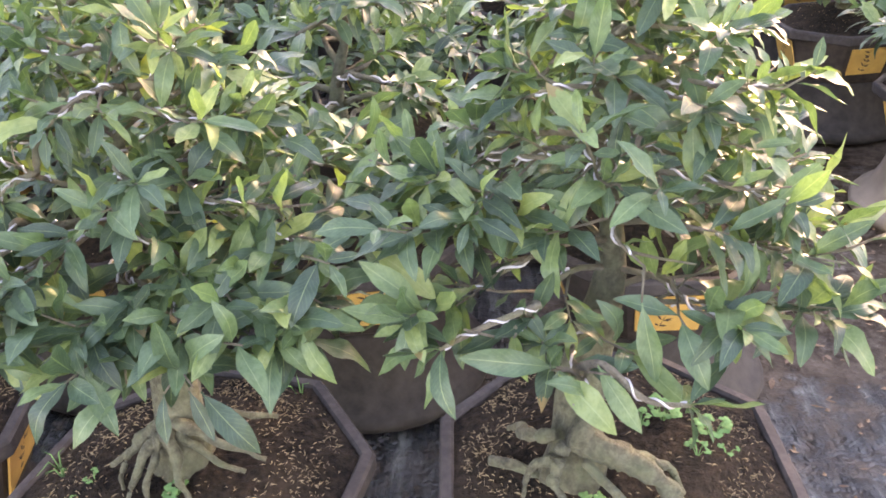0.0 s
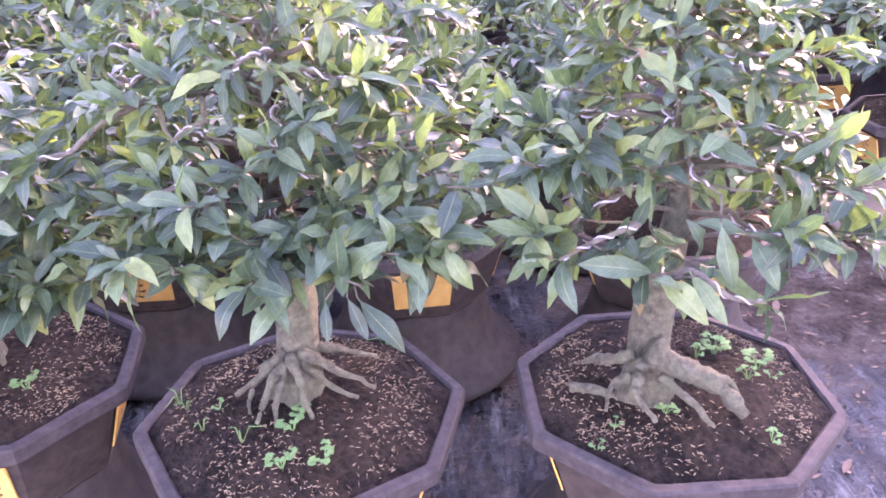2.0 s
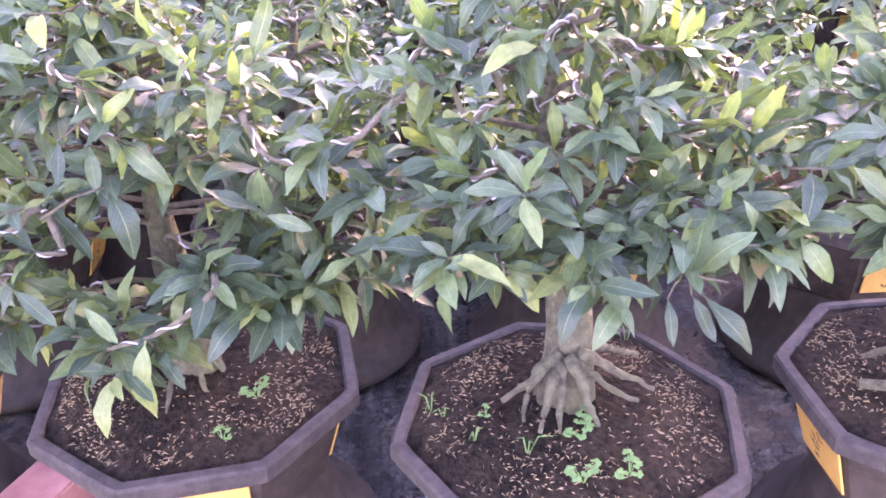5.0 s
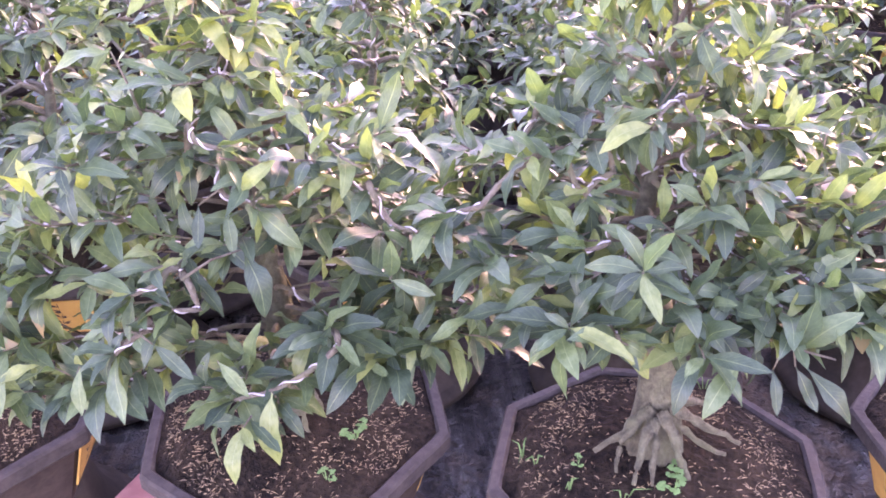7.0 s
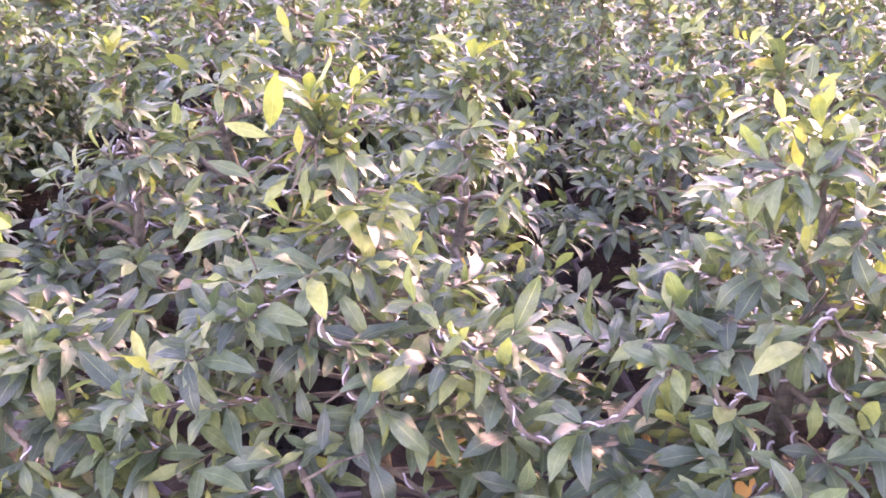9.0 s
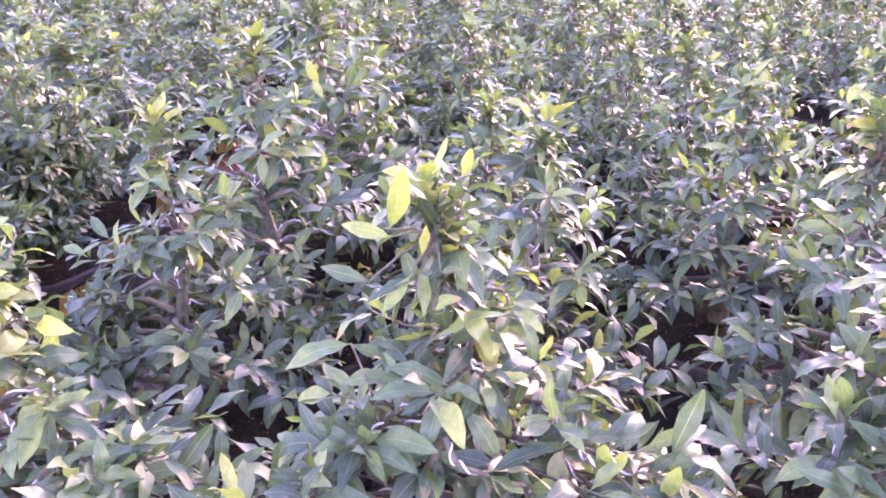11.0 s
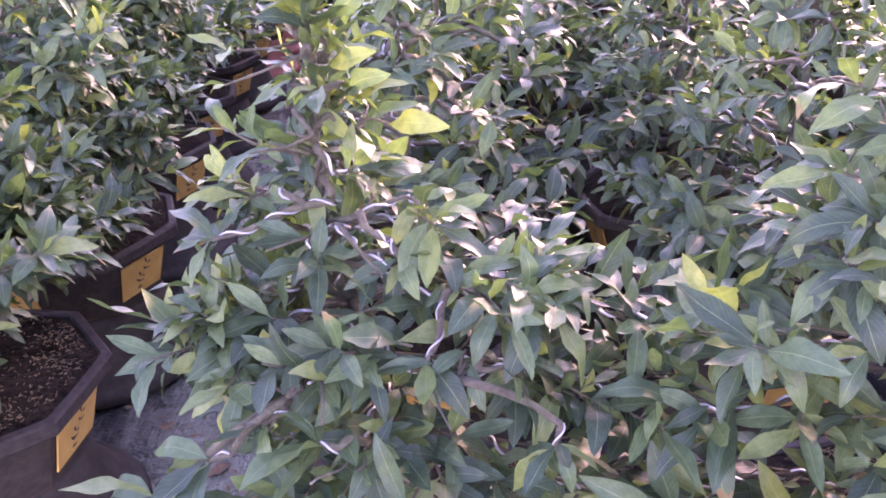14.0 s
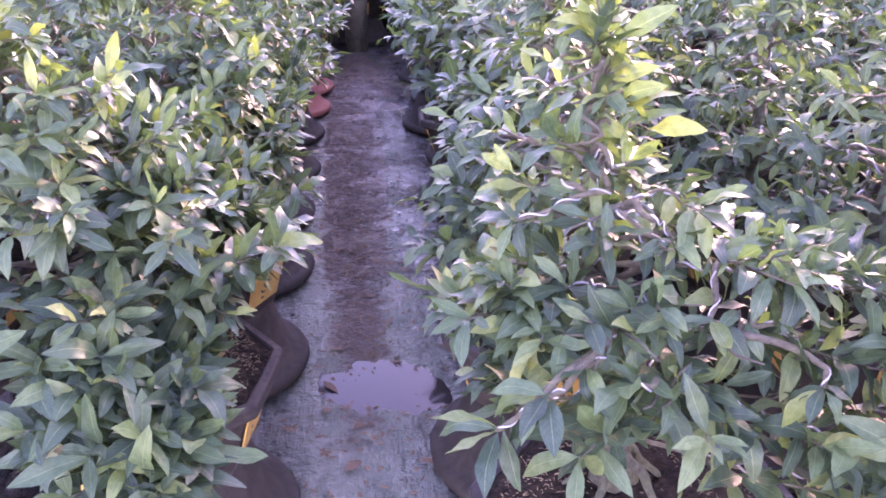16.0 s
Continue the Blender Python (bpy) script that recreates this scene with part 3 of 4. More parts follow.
def word_mesh(word, size):
    cu = bpy.data.curves.new("word", "FONT")
    cu.body, cu.size, cu.align_x, cu.align_y, cu.extrude, cu.offset, cu.shear = word, size, "CENTER", "CENTER", 0.0004, 0.0003, 0.22
    ob = new("word", cu)
    bpy.context.view_layer.update()
    me = bpy.data.meshes.new_from_object(ob.evaluated_get(bpy.context.evaluated_depsgraph_get()))
    bpy.data.objects.remove(ob)
    me.materials.clear()
    me.materials.append(M_INK)
    me.transform(Matrix.Rotation(math.pi / 2, 4, "X"))
    me.transform(Matrix.Translation((0, -0.0016, 0)))
    return me


POT_H = 0.17
MARKS = [painted_spray(0.13, 0.085, s) for s in (3, 8)]
BODY_MESH = rings_mesh("pot_body", [octagon(0.165, RIM - POT_H), octagon(0.172, RIM - POT_H + 0.008), octagon(0.218, RIM - 0.022), octagon(0.205, RIM - 0.022), octagon(0.205, RIM - 0.05)], M_POT)
RIM_MESH = rings_mesh("pot_rim", [octagon(0.212, RIM - 0.034), octagon(0.236, RIM - 0.03), octagon(0.242, RIM - 0.024), octagon(0.242, RIM - 0.004), octagon(0.2385, RIM), octagon(0.2255, RIM + 0.001), octagon(0.2215, RIM - 0.003), octagon(0.219, RIM - 0.034)], M_RIM, close=False)
SOIL_FAR = soil_mesh(2, 0.223, False)
SOIL_FINE = [soil_mesh(s, 0.223, True) for s in (5, 6, 7)]
HUSKS = [husk_mesh(s, 0.217, 5200) for s in (5, 6, 7)]
HUSKS_FAR = husk_mesh(2, 0.215, 350)
slope = math.atan2(0.218 - 0.172, 0.14)
PANEL_W, PANEL_H = 0.128, 0.094


def panel_mesh():
    w, h, d = PANEL_W / 2, PANEL_H / 2, 0.003
    w2 = w * 0.9
    v = [(-w2, 0, -h), (w2, 0, -h), (w, 0, h), (-w, 0, h)]
    v = v + [(x * 0.985, -d, z * 0.98) for x, _, z in v]
    f = [(4, 5, 6, 7), (0, 1, 5, 4), (1, 2, 6, 5), (2, 3, 7, 6), (3, 0, 4, 7)]
    return mesh_of("painted_panel", v, f, [M_YELLOW], smooth=False)


PANEL_MESH = panel_mesh()


def pot_thing(label, word="", fine=None):
    pot = tagged(new("bonsai_pot"), label, "plant pot", "pots of the nursery")
    part("pot_body", BODY_MESH, pot)
    part("pot_rim", RIM_MESH, pot, "worn greyish rim")
    s = part("soil", SOIL_FAR if fine is None else SOIL_FINE[fine], pot, "dark moist soil")
    s.location = (0, 0, SOIL)
    s = part("rice_husk_mulch", HUSKS_FAR if fine is None else HUSKS[fine], pot, "pale rice husks", "stuff")
    s.location = (0, 0, SOIL)
    for k in range(4):
        a = radians(-90 + 90 * k)
        zc = RIM - 0.09
        rad = (0.172 + (0.218 - 0.172) * (zc - (RIM - POT_H + 0.008)) / 0.14) * 0.9239 + 0.0005
        pn = part("painted_panel", PANEL_MESH, pot, "ochre panel with dark brush writing" if word and k == 0 else "ochre panel with dark brush painting")
        pn.matrix_basis = Matrix.Translation((math.cos(a) * rad, math.sin(a) * rad, zc)) @ Matrix.Rotation(a + math.pi / 2, 4, "Z") @ Matrix.Rotation(slope * 0.92, 4, "X")
        mk = part("lettering" if word and k == 0 else "painted_spray", word_mesh(word, 0.056) if word and k == 0 else MARKS[k % 2], pn, kind="" if word and k == 0 else "stuff")
        mk.location = (0, -0.0024, 0)
    return pot


def stand_mesh(mat, seed):
    r = random.Random(seed)
    prof = [(0.1, 0.179), (0.15, 0.179), (0.158, 0.172), (0.163, 0.15), (0.178, 0.1), (0.2, 0.055), (0.222, 0.036), (0.236, 0.03), (0.243, 0.018), (0.24, 0.004), (0.228, 0.0)]
    seg, rings = 28, []
    for rad, z in prof:
        rings.append([(math.cos(2 * math.pi * k / seg) * rad * (1 + 0.008 * math.sin(3 * k)), math.sin(2 * math.pi * k / seg) * rad, z) for k in range(seg)])
    rings.reverse()
    return rings_mesh("bowl", rings[4:], mat, close=False, smooth=True), rings_mesh("flared_lip", rings[:5], mat, close=False, smooth=True)


STANDS = {"dark": stand_mesh(M_STAND, 1), "pale": stand_mesh(M_STAND_PALE, 2), "red": stand_mesh(M_RED, 3)}
STAND_WORDS = {"dark": "dusty dark clay pot turned upside down as a stand", "pale": "pale worn clay pot turned upside down as a stand", "red": "red clay pot turned upside down as a stand"}


def stand_thing(kind_of, x, y):
    st = tagged(new("upturned_pot"), STAND_WORDS[kind_of], "pot stand", "stands under the pots")
    part("bowl", STANDS[kind_of][0], st)
    part("flared_lip", STANDS[kind_of][1], st)
    st.location = (x, y, 0.002)
    return st


# ---- ground ----
def ground_height(x, y):
    z = noise.noise(Vector((x * 0.9, y * 0.9, 3.1))) * 0.012 + noise.noise(Vector((x * 5, y * 3, 7.7))) * 0.006
    z += abs(noise.noise(Vector((x * 9 + y * 4, y * 2.2, 1.3)))) * 0.01
    flat = 0.3 if x > 0.5 else 1.0
    z += abs(noise.noise(Vector((x * 26 - y * 5, y * 5, 4.4)))) * 0.006 * flat * (0.5 + noise.noise(Vector((x * 2, y * 2, 9.0))))
    z += max(0.0, 0.22 - abs(noise.noise(Vector((x * 30 - y * 3, y * 4.5, 6.1))))) * 0.022 * flat * max(0.0, 0.35 + noise.noise(Vector((x * 3, y * 3, 5.0))))
    z += noise.noise(Vector((x * 38, y * 38, 8.2))) * 0.0025
    d = math.hypot((x + 1.75 + 0.3 * (y - 1.9)) / 0.21, (y - 1.9) / 0.15)
    g = math.exp(-d * d * 0.9)
    return z * (1 - 0.8 * g) - 0.022 * g * (1.0 + 0.3 * noise.noise(Vector((x * 9, y * 13, 6.4)))) - 0.012


def axis_steps(lo, hi, step, far):
    mid = [lo + i * step for i in range(int((hi - lo) / step) + 1)]
    return [lo - far, lo - far * 0.3, lo - far * 0.06, lo - 1.0] + mid + [hi + 1.0, hi + far * 0.06, hi + far * 0.3, hi + far]


xs, ys = axis_steps(-3.2, 2.4, 0.022, 300.0), axis_steps(0.0, 7.5, 0.03, 300.0)
xs = sorted(set(xs + [-2.02 + 0.0085 * i for i in range(66)] + [0.42 + 0.0125 * i for i in range(56)]))
ys = sorted(set(ys + [0.6 + 0.0125 * i for i in range(240)]))
gv = [(x, y, ground_height(x, y) if -5 < x < 4 and -1 < y < 10 else -0.012) for y in ys for x in xs]
w = len(xs)
gf = [(j * w + i, j * w + i + 1, (j + 1) * w + i + 1, (j + 1) * w + i) for j in range(len(ys) - 1) for i in range(w - 1)]
ground = tagged(new("ground", mesh_of("ground", gv, gf, [M_GROUND])), "wrinkled black plastic sheet covered with wet mud", "ground", kind="structure")
pv = [(-1.74 + math.cos(a) * 0.3, 1.9 + math.sin(a) * 0.22, -0.0225) for a in [2 * math.pi * k / 24 for k in range(24)]]
tagged(new("water", mesh_of("water", pv, [tuple(range(24))], [M_WATER])), "shallow puddle reflecting the sky on the sheet", "puddle", kind="structure")

# ---- front row: four trees ----
FRONT = {"a": (0.172, 0.78, 0), "b": (-0.37, 0.775, -15), "c": (-0.878, 0.925, 7), "d": (-1.42, 0.99, 4)}
POT_WORDS = "octagonal brown pot with ochre painted panels, on an upturned pot"
plain_pot = pot_thing(POT_WORDS, fine=0)
plain_pot.matrix_basis = pose(*FRONT["a"][:2], 0, 0, 0, FRONT["a"][2])
for key, fine in (("b", 1), ("d", 2)):
    q = pot_thing(POT_WORDS, fine=fine)
    q.matrix_basis = pose(*FRONT[key][:2], 0, 0, 0, FRONT[key][2])
word_pot = pot_thing("octagonal brown pot with Vietnamese writing on an ochre panel", "Lộc", 2)
word_pot.matrix_basis = pose(*FRONT["c"][:2], 0, 0, 0, FRONT["c"][2])
for key in "abcd":
    stand_thing("dark", *FRONT[key][:2])

G = "wired bonsai trees"
TIPS_A = [(0.36, 0.69, 0.62), (0.351, 0.682, 0.687), (0.324, 0.73, 0.732), (0.334, 0.819, 0.822), (0.304, 0.794, 0.796), (0.187, 0.87, 0.871), (0.05, 0.844, 0.848), (0.009, 0.741, 0.743), (-0.038, 0.758, 0.76), (-0.064, 0.724, 0.729), (-0.058, 0.663, 0.664), (0.041, 0.644, 0.647), (0.117, 0.598, 0.599), (0.172, 0.689, 0.692), (0.146, 0.749, 0.752), (0.257, 0.848, 0.849), (0.253, 0.646, 0.647)]
TIPS_B = [(-0.275, 0.66, 0.625), (-0.345, 0.66, 0.63), (-0.472, 0.637, 0.647), (-0.54, 0.66, 0.65), (-0.45, 0.708, 0.706), (-0.498, 0.695, 0.694), (-0.28, 0.647, 0.657), (-0.23, 0.674, 0.68), (-0.17, 0.68, 0.63), (-0.15, 0.7, 0.66), (-0.14, 0.724, 0.719), (-0.197, 0.76, 0.744), (-0.24, 0.837, 0.807), (-0.347, 0.855, 0.823), (-0.362, 0.908, 0.865), (-0.429, 0.843, 0.812), (-0.383, 0.657, 0.662), (-0.33, 0.744, 0.735), (-0.6, 0.75, 0.7)]
TIPS_C = [(-0.64, 0.8, 0.58), (-0.6, 0.81, 0.6), (-0.68, 0.82, 0.64), (-0.66, 0.87, 0.7), (-0.72, 0.76, 0.55), (-0.62, 0.9, 0.68), (-1.2, 0.86, 0.66), (-1.16, 0.83, 0.73), (-1.19, 0.82, 0.5), (-1.21, 0.85, 0.54), (-1.11, 0.76, 0.54), (-1.03, 0.74, 0.63), (-0.91, 0.72, 0.55), (-0.86, 0.72, 0.53), (-0.79, 0.74, 0.61), (-0.67, 0.78, 0.56), (-0.69, 0.78, 0.72), (-0.71, 0.78, 0.77), (-0.73, 0.804, 0.819), (-0.866, 0.791, 0.798), (-1.02, 0.828, 0.841), (-1.08, 0.81, 0.81), (-0.897, 0.889, 0.878), (-0.891, 0.948, 0.916), (-0.951, 0.733, 0.698)]
TIPS_D = [(-1.200, 0.880, 0.640), (-1.168, 0.903, 0.718), (-1.240, 0.860, 0.500), (-1.571, 0.952, 0.687), (-1.297, 0.926, 0.736), (-1.383, 0.871, 0.695), (-1.468, 0.827, 0.644), (-1.529, 0.827, 0.604), (-1.250, 0.850, 0.560), (-1.529, 0.868, 0.691), (-1.400, 0.840, 0.600), (-1.494, 0.899, 0.716), (-1.343, 0.925, 0.734), (-1.570, 0.947, 0.681), (-1.426, 0.958, 0.760), (-1.290, 0.930, 0.740), (-1.559, 0.994, 0.719), (-1.398, 1.006, 0.797), (-1.610, 1.140, 0.600), (-1.590, 1.080, 0.520), (-1.610, 1.200, 0.550), (-1.570, 1.000, 0.540), (-1.610, 1.100, 0.660)]
# leaves that stand out: foot, tip, 1 for the young and painted-sunlit colour
HERO_A = [(0.078, 0.619, 0.624, 0.13, 0.576, 0.58, 0), (0.118, 0.623, 0.626, 0.155, 0.583, 0.574, 0), (0.079, 0.622, 0.626, -0.013, 0.621, 0.643, 0), (0.073, 0.621, 0.624, 0.081, 0.59, 0.674, 0), (0.166, 0.665, 0.666, 0.177, 0.63, 0.592, 0), (0.16, 0.743, 0.746, 0.214, 0.692, 0.723, 0), (0.305, 0.7, 0.693, 0.352, 0.68, 0.679, 0), (0.294, 0.7, 0.7, 0.305, 0.68, 0.76, 0), (0.302, 0.7, 0.626, 0.339, 0.68, 0.636, 0), (0.11, 0.601, 0.605, 0.064, 0.59, 0.634, 0), (0.196, 0.735, 0.651, 0.176, 0.72, 0.709, 1), (0.2, 0.733, 0.652, 0.218, 0.715, 0.706, 1), (0.204, 0.731, 0.652, 0.247, 0.71, 0.709, 1), (0.295, 0.84, 0.804, 0.338, 0.83, 0.771, 1), (0.041, 0.66, 0.645, 0.053, 0.63, 0.603, 1)]
HERO_B = [(-0.267, 0.631, 0.609, -0.215, 0.611, 0.543, 0), (-0.279, 0.632, 0.61, -0.257, 0.609, 0.564, 0), (-0.304, 0.631, 0.608, -0.303, 0.605, 0.565, 0), (-0.339, 0.634, 0.62, -0.39, 0.595, 0.574, 0), (-0.277, 0.635, 0.629, -0.226, 0.617, 0.685, 0), (-0.286, 0.634, 0.63, -0.283, 0.609, 0.709, 0), (-0.478, 0.644, 0.655, -0.421, 0.638, 0.633, 0), (-0.164, 0.653, 0.661, -0.132, 0.628, 0.613, 0), (-0.174, 0.659, 0.666, -0.118, 0.634, 0.677, 0), (-0.227, 0.823, 0.796, -0.185, 0.797, 0.851, 0), (-0.187, 0.747, 0.738, -0.167, 0.72, 0.8, 1), (-0.225, 0.749, 0.738, -0.215, 0.721, 0.797, 0), (-0.195, 0.82, 0.794, -0.144, 0.793, 0.773, 0)]
HERO_C = [(-0.861, 0.695, 0.564, -0.858, 0.67, 0.476, 0), (-0.881, 0.749, 0.725, -0.862, 0.726, 0.647, 0), (-0.898, 0.772, 0.765, -0.891, 0.745, 0.717, 0), (-0.929, 0.774, 0.77, -0.93, 0.746, 0.729, 0), (-0.866, 0.773, 0.764, -0.815, 0.755, 0.719, 0), (-0.717, 0.728, 0.691, -0.772, 0.701, 0.735, 0), (-0.717, 0.727, 0.689, -0.666, 0.704, 0.679, 0), (-0.717, 0.728, 0.691, -0.713, 0.704, 0.751, 0), (-1.089, 0.734, 0.587, -1.088, 0.706, 0.536, 0), (-0.985, 0.698, 0.637, -0.944, 0.686, 0.594, 0), (-0.885, 0.781, 0.781, -0.835, 0.765, 0.824, 1), (-0.737, 0.796, 0.803, -0.732, 0.771, 0.856, 1), (-0.916, 0.695, 0.612, -0.883, 0.678, 0.572, 0)]
HERO_D = [(-1.374, 0.893, 0.71, -1.409, 0.868, 0.7, 0), (-1.371, 0.884, 0.703, -1.361, 0.853, 0.669, 0), (-1.446, 0.892, 0.709, -1.499, 0.864, 0.705, 0), (-1.53, 0.893, 0.711, -1.529, 0.862, 0.678, 0), (-1.571, 0.881, 0.699, -1.586, 0.849, 0.659, 0), (-1.489, 0.826, 0.613, -1.544, 0.798, 0.62, 0), (-1.553, 0.834, 0.666, -1.528, 0.81, 0.628, 0), (-1.441, 0.848, 0.676, -1.46, 0.821, 0.657, 0), (-1.348, 0.912, 0.726, -1.365, 0.885, 0.702, 0), (-1.293, 0.827, 0.573, -1.25, 0.785, 0.597, 0)]
HERO_C_TOP = [(-0.993, 0.900, 1.039, -0.977, 0.880, 1.108, 1), (-0.955, 0.900, 0.920, -0.880, 0.880, 0.957, 1), (-0.962, 0.900, 1.012, -0.958, 0.880, 1.051, 1), (-0.991, 0.900, 1.032, -1.037, 0.880, 1.052, 1), (-1.014, 0.900, 0.986, -1.059, 0.880, 1.010, 0), (-0.933, 0.900, 0.959, -0.894, 0.880, 0.906, 1), (-1.035, 0.900, 0.918, -1.100, 0.880, 0.899, 0), (-0.944, 0.900, 0.994, -0.924, 0.880, 1.005, 0), (-0.973, 0.900, 0.992, -1.002, 0.880, 0.961, 1), (-0.952, 0.900, 0.953, -0.924, 0.880, 0.975, 1)]
HERO_D_TOP = [(-1.5, 1.07, 0.963, -1.544, 1.035, 0.981, 0), (-1.518, 1.07, 0.917, -1.565, 1.035, 0.897, 0), (-1.512, 1.07, 0.935, -1.536, 1.035, 0.95, 0), (-1.482, 1.07, 0.973, -1.421, 1.035, 1.012, 0), (-1.499, 1.07, 0.934, -1.495, 1.035, 0.974, 1), (-1.487, 1.07, 0.934, -1.477, 1.035, 0.978, 1), (-1.477, 1.07, 0.943, -1.451, 1.035, 0.977, 0), (-1.487, 1.07, 0.927, -1.436, 1.035, 0.946, 1), (-1.473, 1.07, 0.9, -1.425, 1.035, 0.924, 0), (-1.47, 1.07, 0.889, -1.408, 1.035, 0.914, 1), (-1.505, 1.07, 0.89, -1.467, 1.035, 0.863, 1), (-1.512, 1.07, 0.899, -1.513, 1.035, 0.862, 0), (-1.453, 1.07, 0.87, -1.399, 1.035, 0.895, 0), (-1.433, 1.07, 0.865, -1.372, 1.035, 0.87, 1)]
LIMBS_A = [[(0.068, 0.665, 0.669), (0.014, 0.652, 0.656), (-0.031, 0.638, 0.641)], [(0.132, 0.619, 0.621), (0.161, 0.597, 0.602), (0.203, 0.597, 0.593)]]
LIMBS_B = [[(-0.468, 0.753, 0.74), (-0.467, 0.732, 0.725), (-0.481, 0.725, 0.719), (-0.497, 0.724, 0.717)], [(-0.537, 0.86, 0.825), (-0.553, 0.839, 0.81)], [(-0.498, 0.79, 0.77), (-0.482, 0.77, 0.756)], [(-0.61, 0.77, 0.755), (-0.653, 0.764, 0.749)], [(-0.355, 0.737, 0.727), (-0.311, 0.731, 0.724)], [(-0.451, 0.8, 0.777), (-0.47, 0.794, 0.772), (-0.488, 0.776, 0.761)]]
LIMBS_C = [[(-0.781, 0.722, 0.606), (-0.812, 0.715, 0.582), (-0.859, 0.708, 0.559), (-0.908, 0.705, 0.549)], [(-0.993, 0.732, 0.639), (-1.019, 0.728, 0.625), (-1.04, 0.722, 0.608)], [(-0.942, 0.836, 0.844), (-0.93, 0.813, 0.832), (-0.902, 0.807, 0.824)], [(-0.906, 0.797, 0.805), (-0.902, 0.782, 0.78), (-0.868, 0.774, 0.768)], [(-0.938, 0.737, 0.655), (-0.969, 0.737, 0.657)], [(-0.978, 0.746, 0.688), (-1.013, 0.742, 0.675)], [(-0.734, 0.781, 0.776), (-0.712, 0.763, 0.742), (-0.681, 0.759, 0.731)]]
LIMBS_D = [[(-1.488, 1.019, 0.807), (-1.527, 1.014, 0.804), (-1.567, 0.999, 0.793), (-1.605, 0.993, 0.786)], [(-1.46, 0.994, 0.79), (-1.449, 0.987, 0.783), (-1.436, 0.982, 0.778), (-1.428, 0.963, 0.765)], [(-1.533, 0.858, 0.685), (-1.554, 0.85, 0.676)], [(-1.488, 0.831, 0.661), (-1.506, 0.834, 0.665)], [(-1.392, 0.928, 0.739), (-1.398, 0.902, 0.717), (-1.41, 0.885, 0.704)], [(-1.58, 0.831, 0.663), (-1.598, 0.827, 0.66)], [(-1.618, 0.826, 0.646), (-1.65, 0.825, 0.624)], [(-1.299, 0.835, 0.667), (-1.303, 0.827, 0.648)], [(-1.365, 0.877, 0.697), (-1.339, 0.878, 0.699)]]
ROOTS_B = [([(-0.385, 0.768, 0.457), (-0.420, 0.763, 0.427), (-0.458, 0.765, 0.387)], 0.012), ([(-0.385, 0.763, 0.447), (-0.405, 0.728, 0.422), (-0.421, 0.701, 0.382)], 0.011), ([(-0.380, 0.758, 0.447), (-0.392, 0.723, 0.417), (-0.398, 0.700, 0.382)], 0.009), ([(-0.375, 0.758, 0.457), (-0.360, 0.728, 0.422), (-0.348, 0.705, 0.382)], 0.013), ([(-0.365, 0.763, 0.457), (-0.310, 0.758, 0.427), (-0.263, 0.762, 0.392)], 0.012), ([(-0.360, 0.778, 0.457), (-0.310, 0.808, 0.427), (-0.263, 0.841, 0.392)], 0.011), ([(-0.365, 0.763, 0.447), (-0.330, 0.748, 0.412), (-0.285, 0.743, 0.385)], 0.009), ([(-0.390, 0.768, 0.447), (-0.430, 0.743, 0.412), (-0.440, 0.728, 0.382)], 0.009)]
ROOTS_A = [([(0.110, 0.715, 0.460), (0.160, 0.700, 0.435), (0.200, 0.685, 0.415), (0.232, 0.665, 0.382)], 0.024), ([(0.170, 0.695, 0.430), (0.215, 0.700, 0.415), (0.240, 0.690, 0.382)], 0.013), ([(0.100, 0.705, 0.450), (0.085, 0.685, 0.415), (0.096, 0.670, 0.402), (0.110, 0.657, 0.382)], 0.012), ([(0.090, 0.715, 0.450), (0.060, 0.755, 0.420), (0.055, 0.795, 0.400), (0.040, 0.805, 0.380)], 0.013), ([(0.120, 0.695, 0.430), (0.150, 0.665, 0.415), (0.180, 0.637, 0.385)], 0.010), ([(0.090, 0.705, 0.430), (0.060, 0.710, 0.405), (0.050, 0.695, 0.380)], 0.010)]
ROOTS_C = [([(-0.880, 0.880, 0.450), (-0.890, 0.840, 0.410), (-0.896, 0.811, 0.375)], 0.008), ([(-0.870, 0.880, 0.450), (-0.860, 0.860, 0.410), (-0.845, 0.840, 0.375)], 0.009), ([(-0.900, 0.890, 0.440), (-0.940, 0.880, 0.405), (-0.950, 0.860, 0.375)], 0.009), ([(-0.860, 0.900, 0.440), (-0.835, 0.891, 0.375)], 0.014), ([(-0.900, 0.910, 0.440), (-0.960, 0.930, 0.375)], 0.012)]
ROOTS_D = [([(-1.450, 1.020, 0.440), (-1.480, 0.980, 0.410), (-1.500, 0.950, 0.375)], 0.012), ([(-1.450, 1.020, 0.440), (-1.420, 0.970, 0.410), (-1.410, 0.940, 0.375)], 0.012), ([(-1.460, 1.030, 0.440), (-1.520, 1.030, 0.375)], 0.012), ([(-1.440, 1.030, 0.440), (-1.380, 1.020, 0.375)], 0.012)]
tree_thing("bonsai_tree", "wired bonsai tree with one thick root spreading sideways", 11, (0.115, 0.735, 0.388), (0.19, 0.9, 0.96), TIPS_A, 26, 0.067, 0.25, 0.66, 300, (0, -1, 0), 1.2, ROOTS_A, 0.034, G, 0.32, 1.0, heroes=HERO_A, limbs=LIMBS_A)
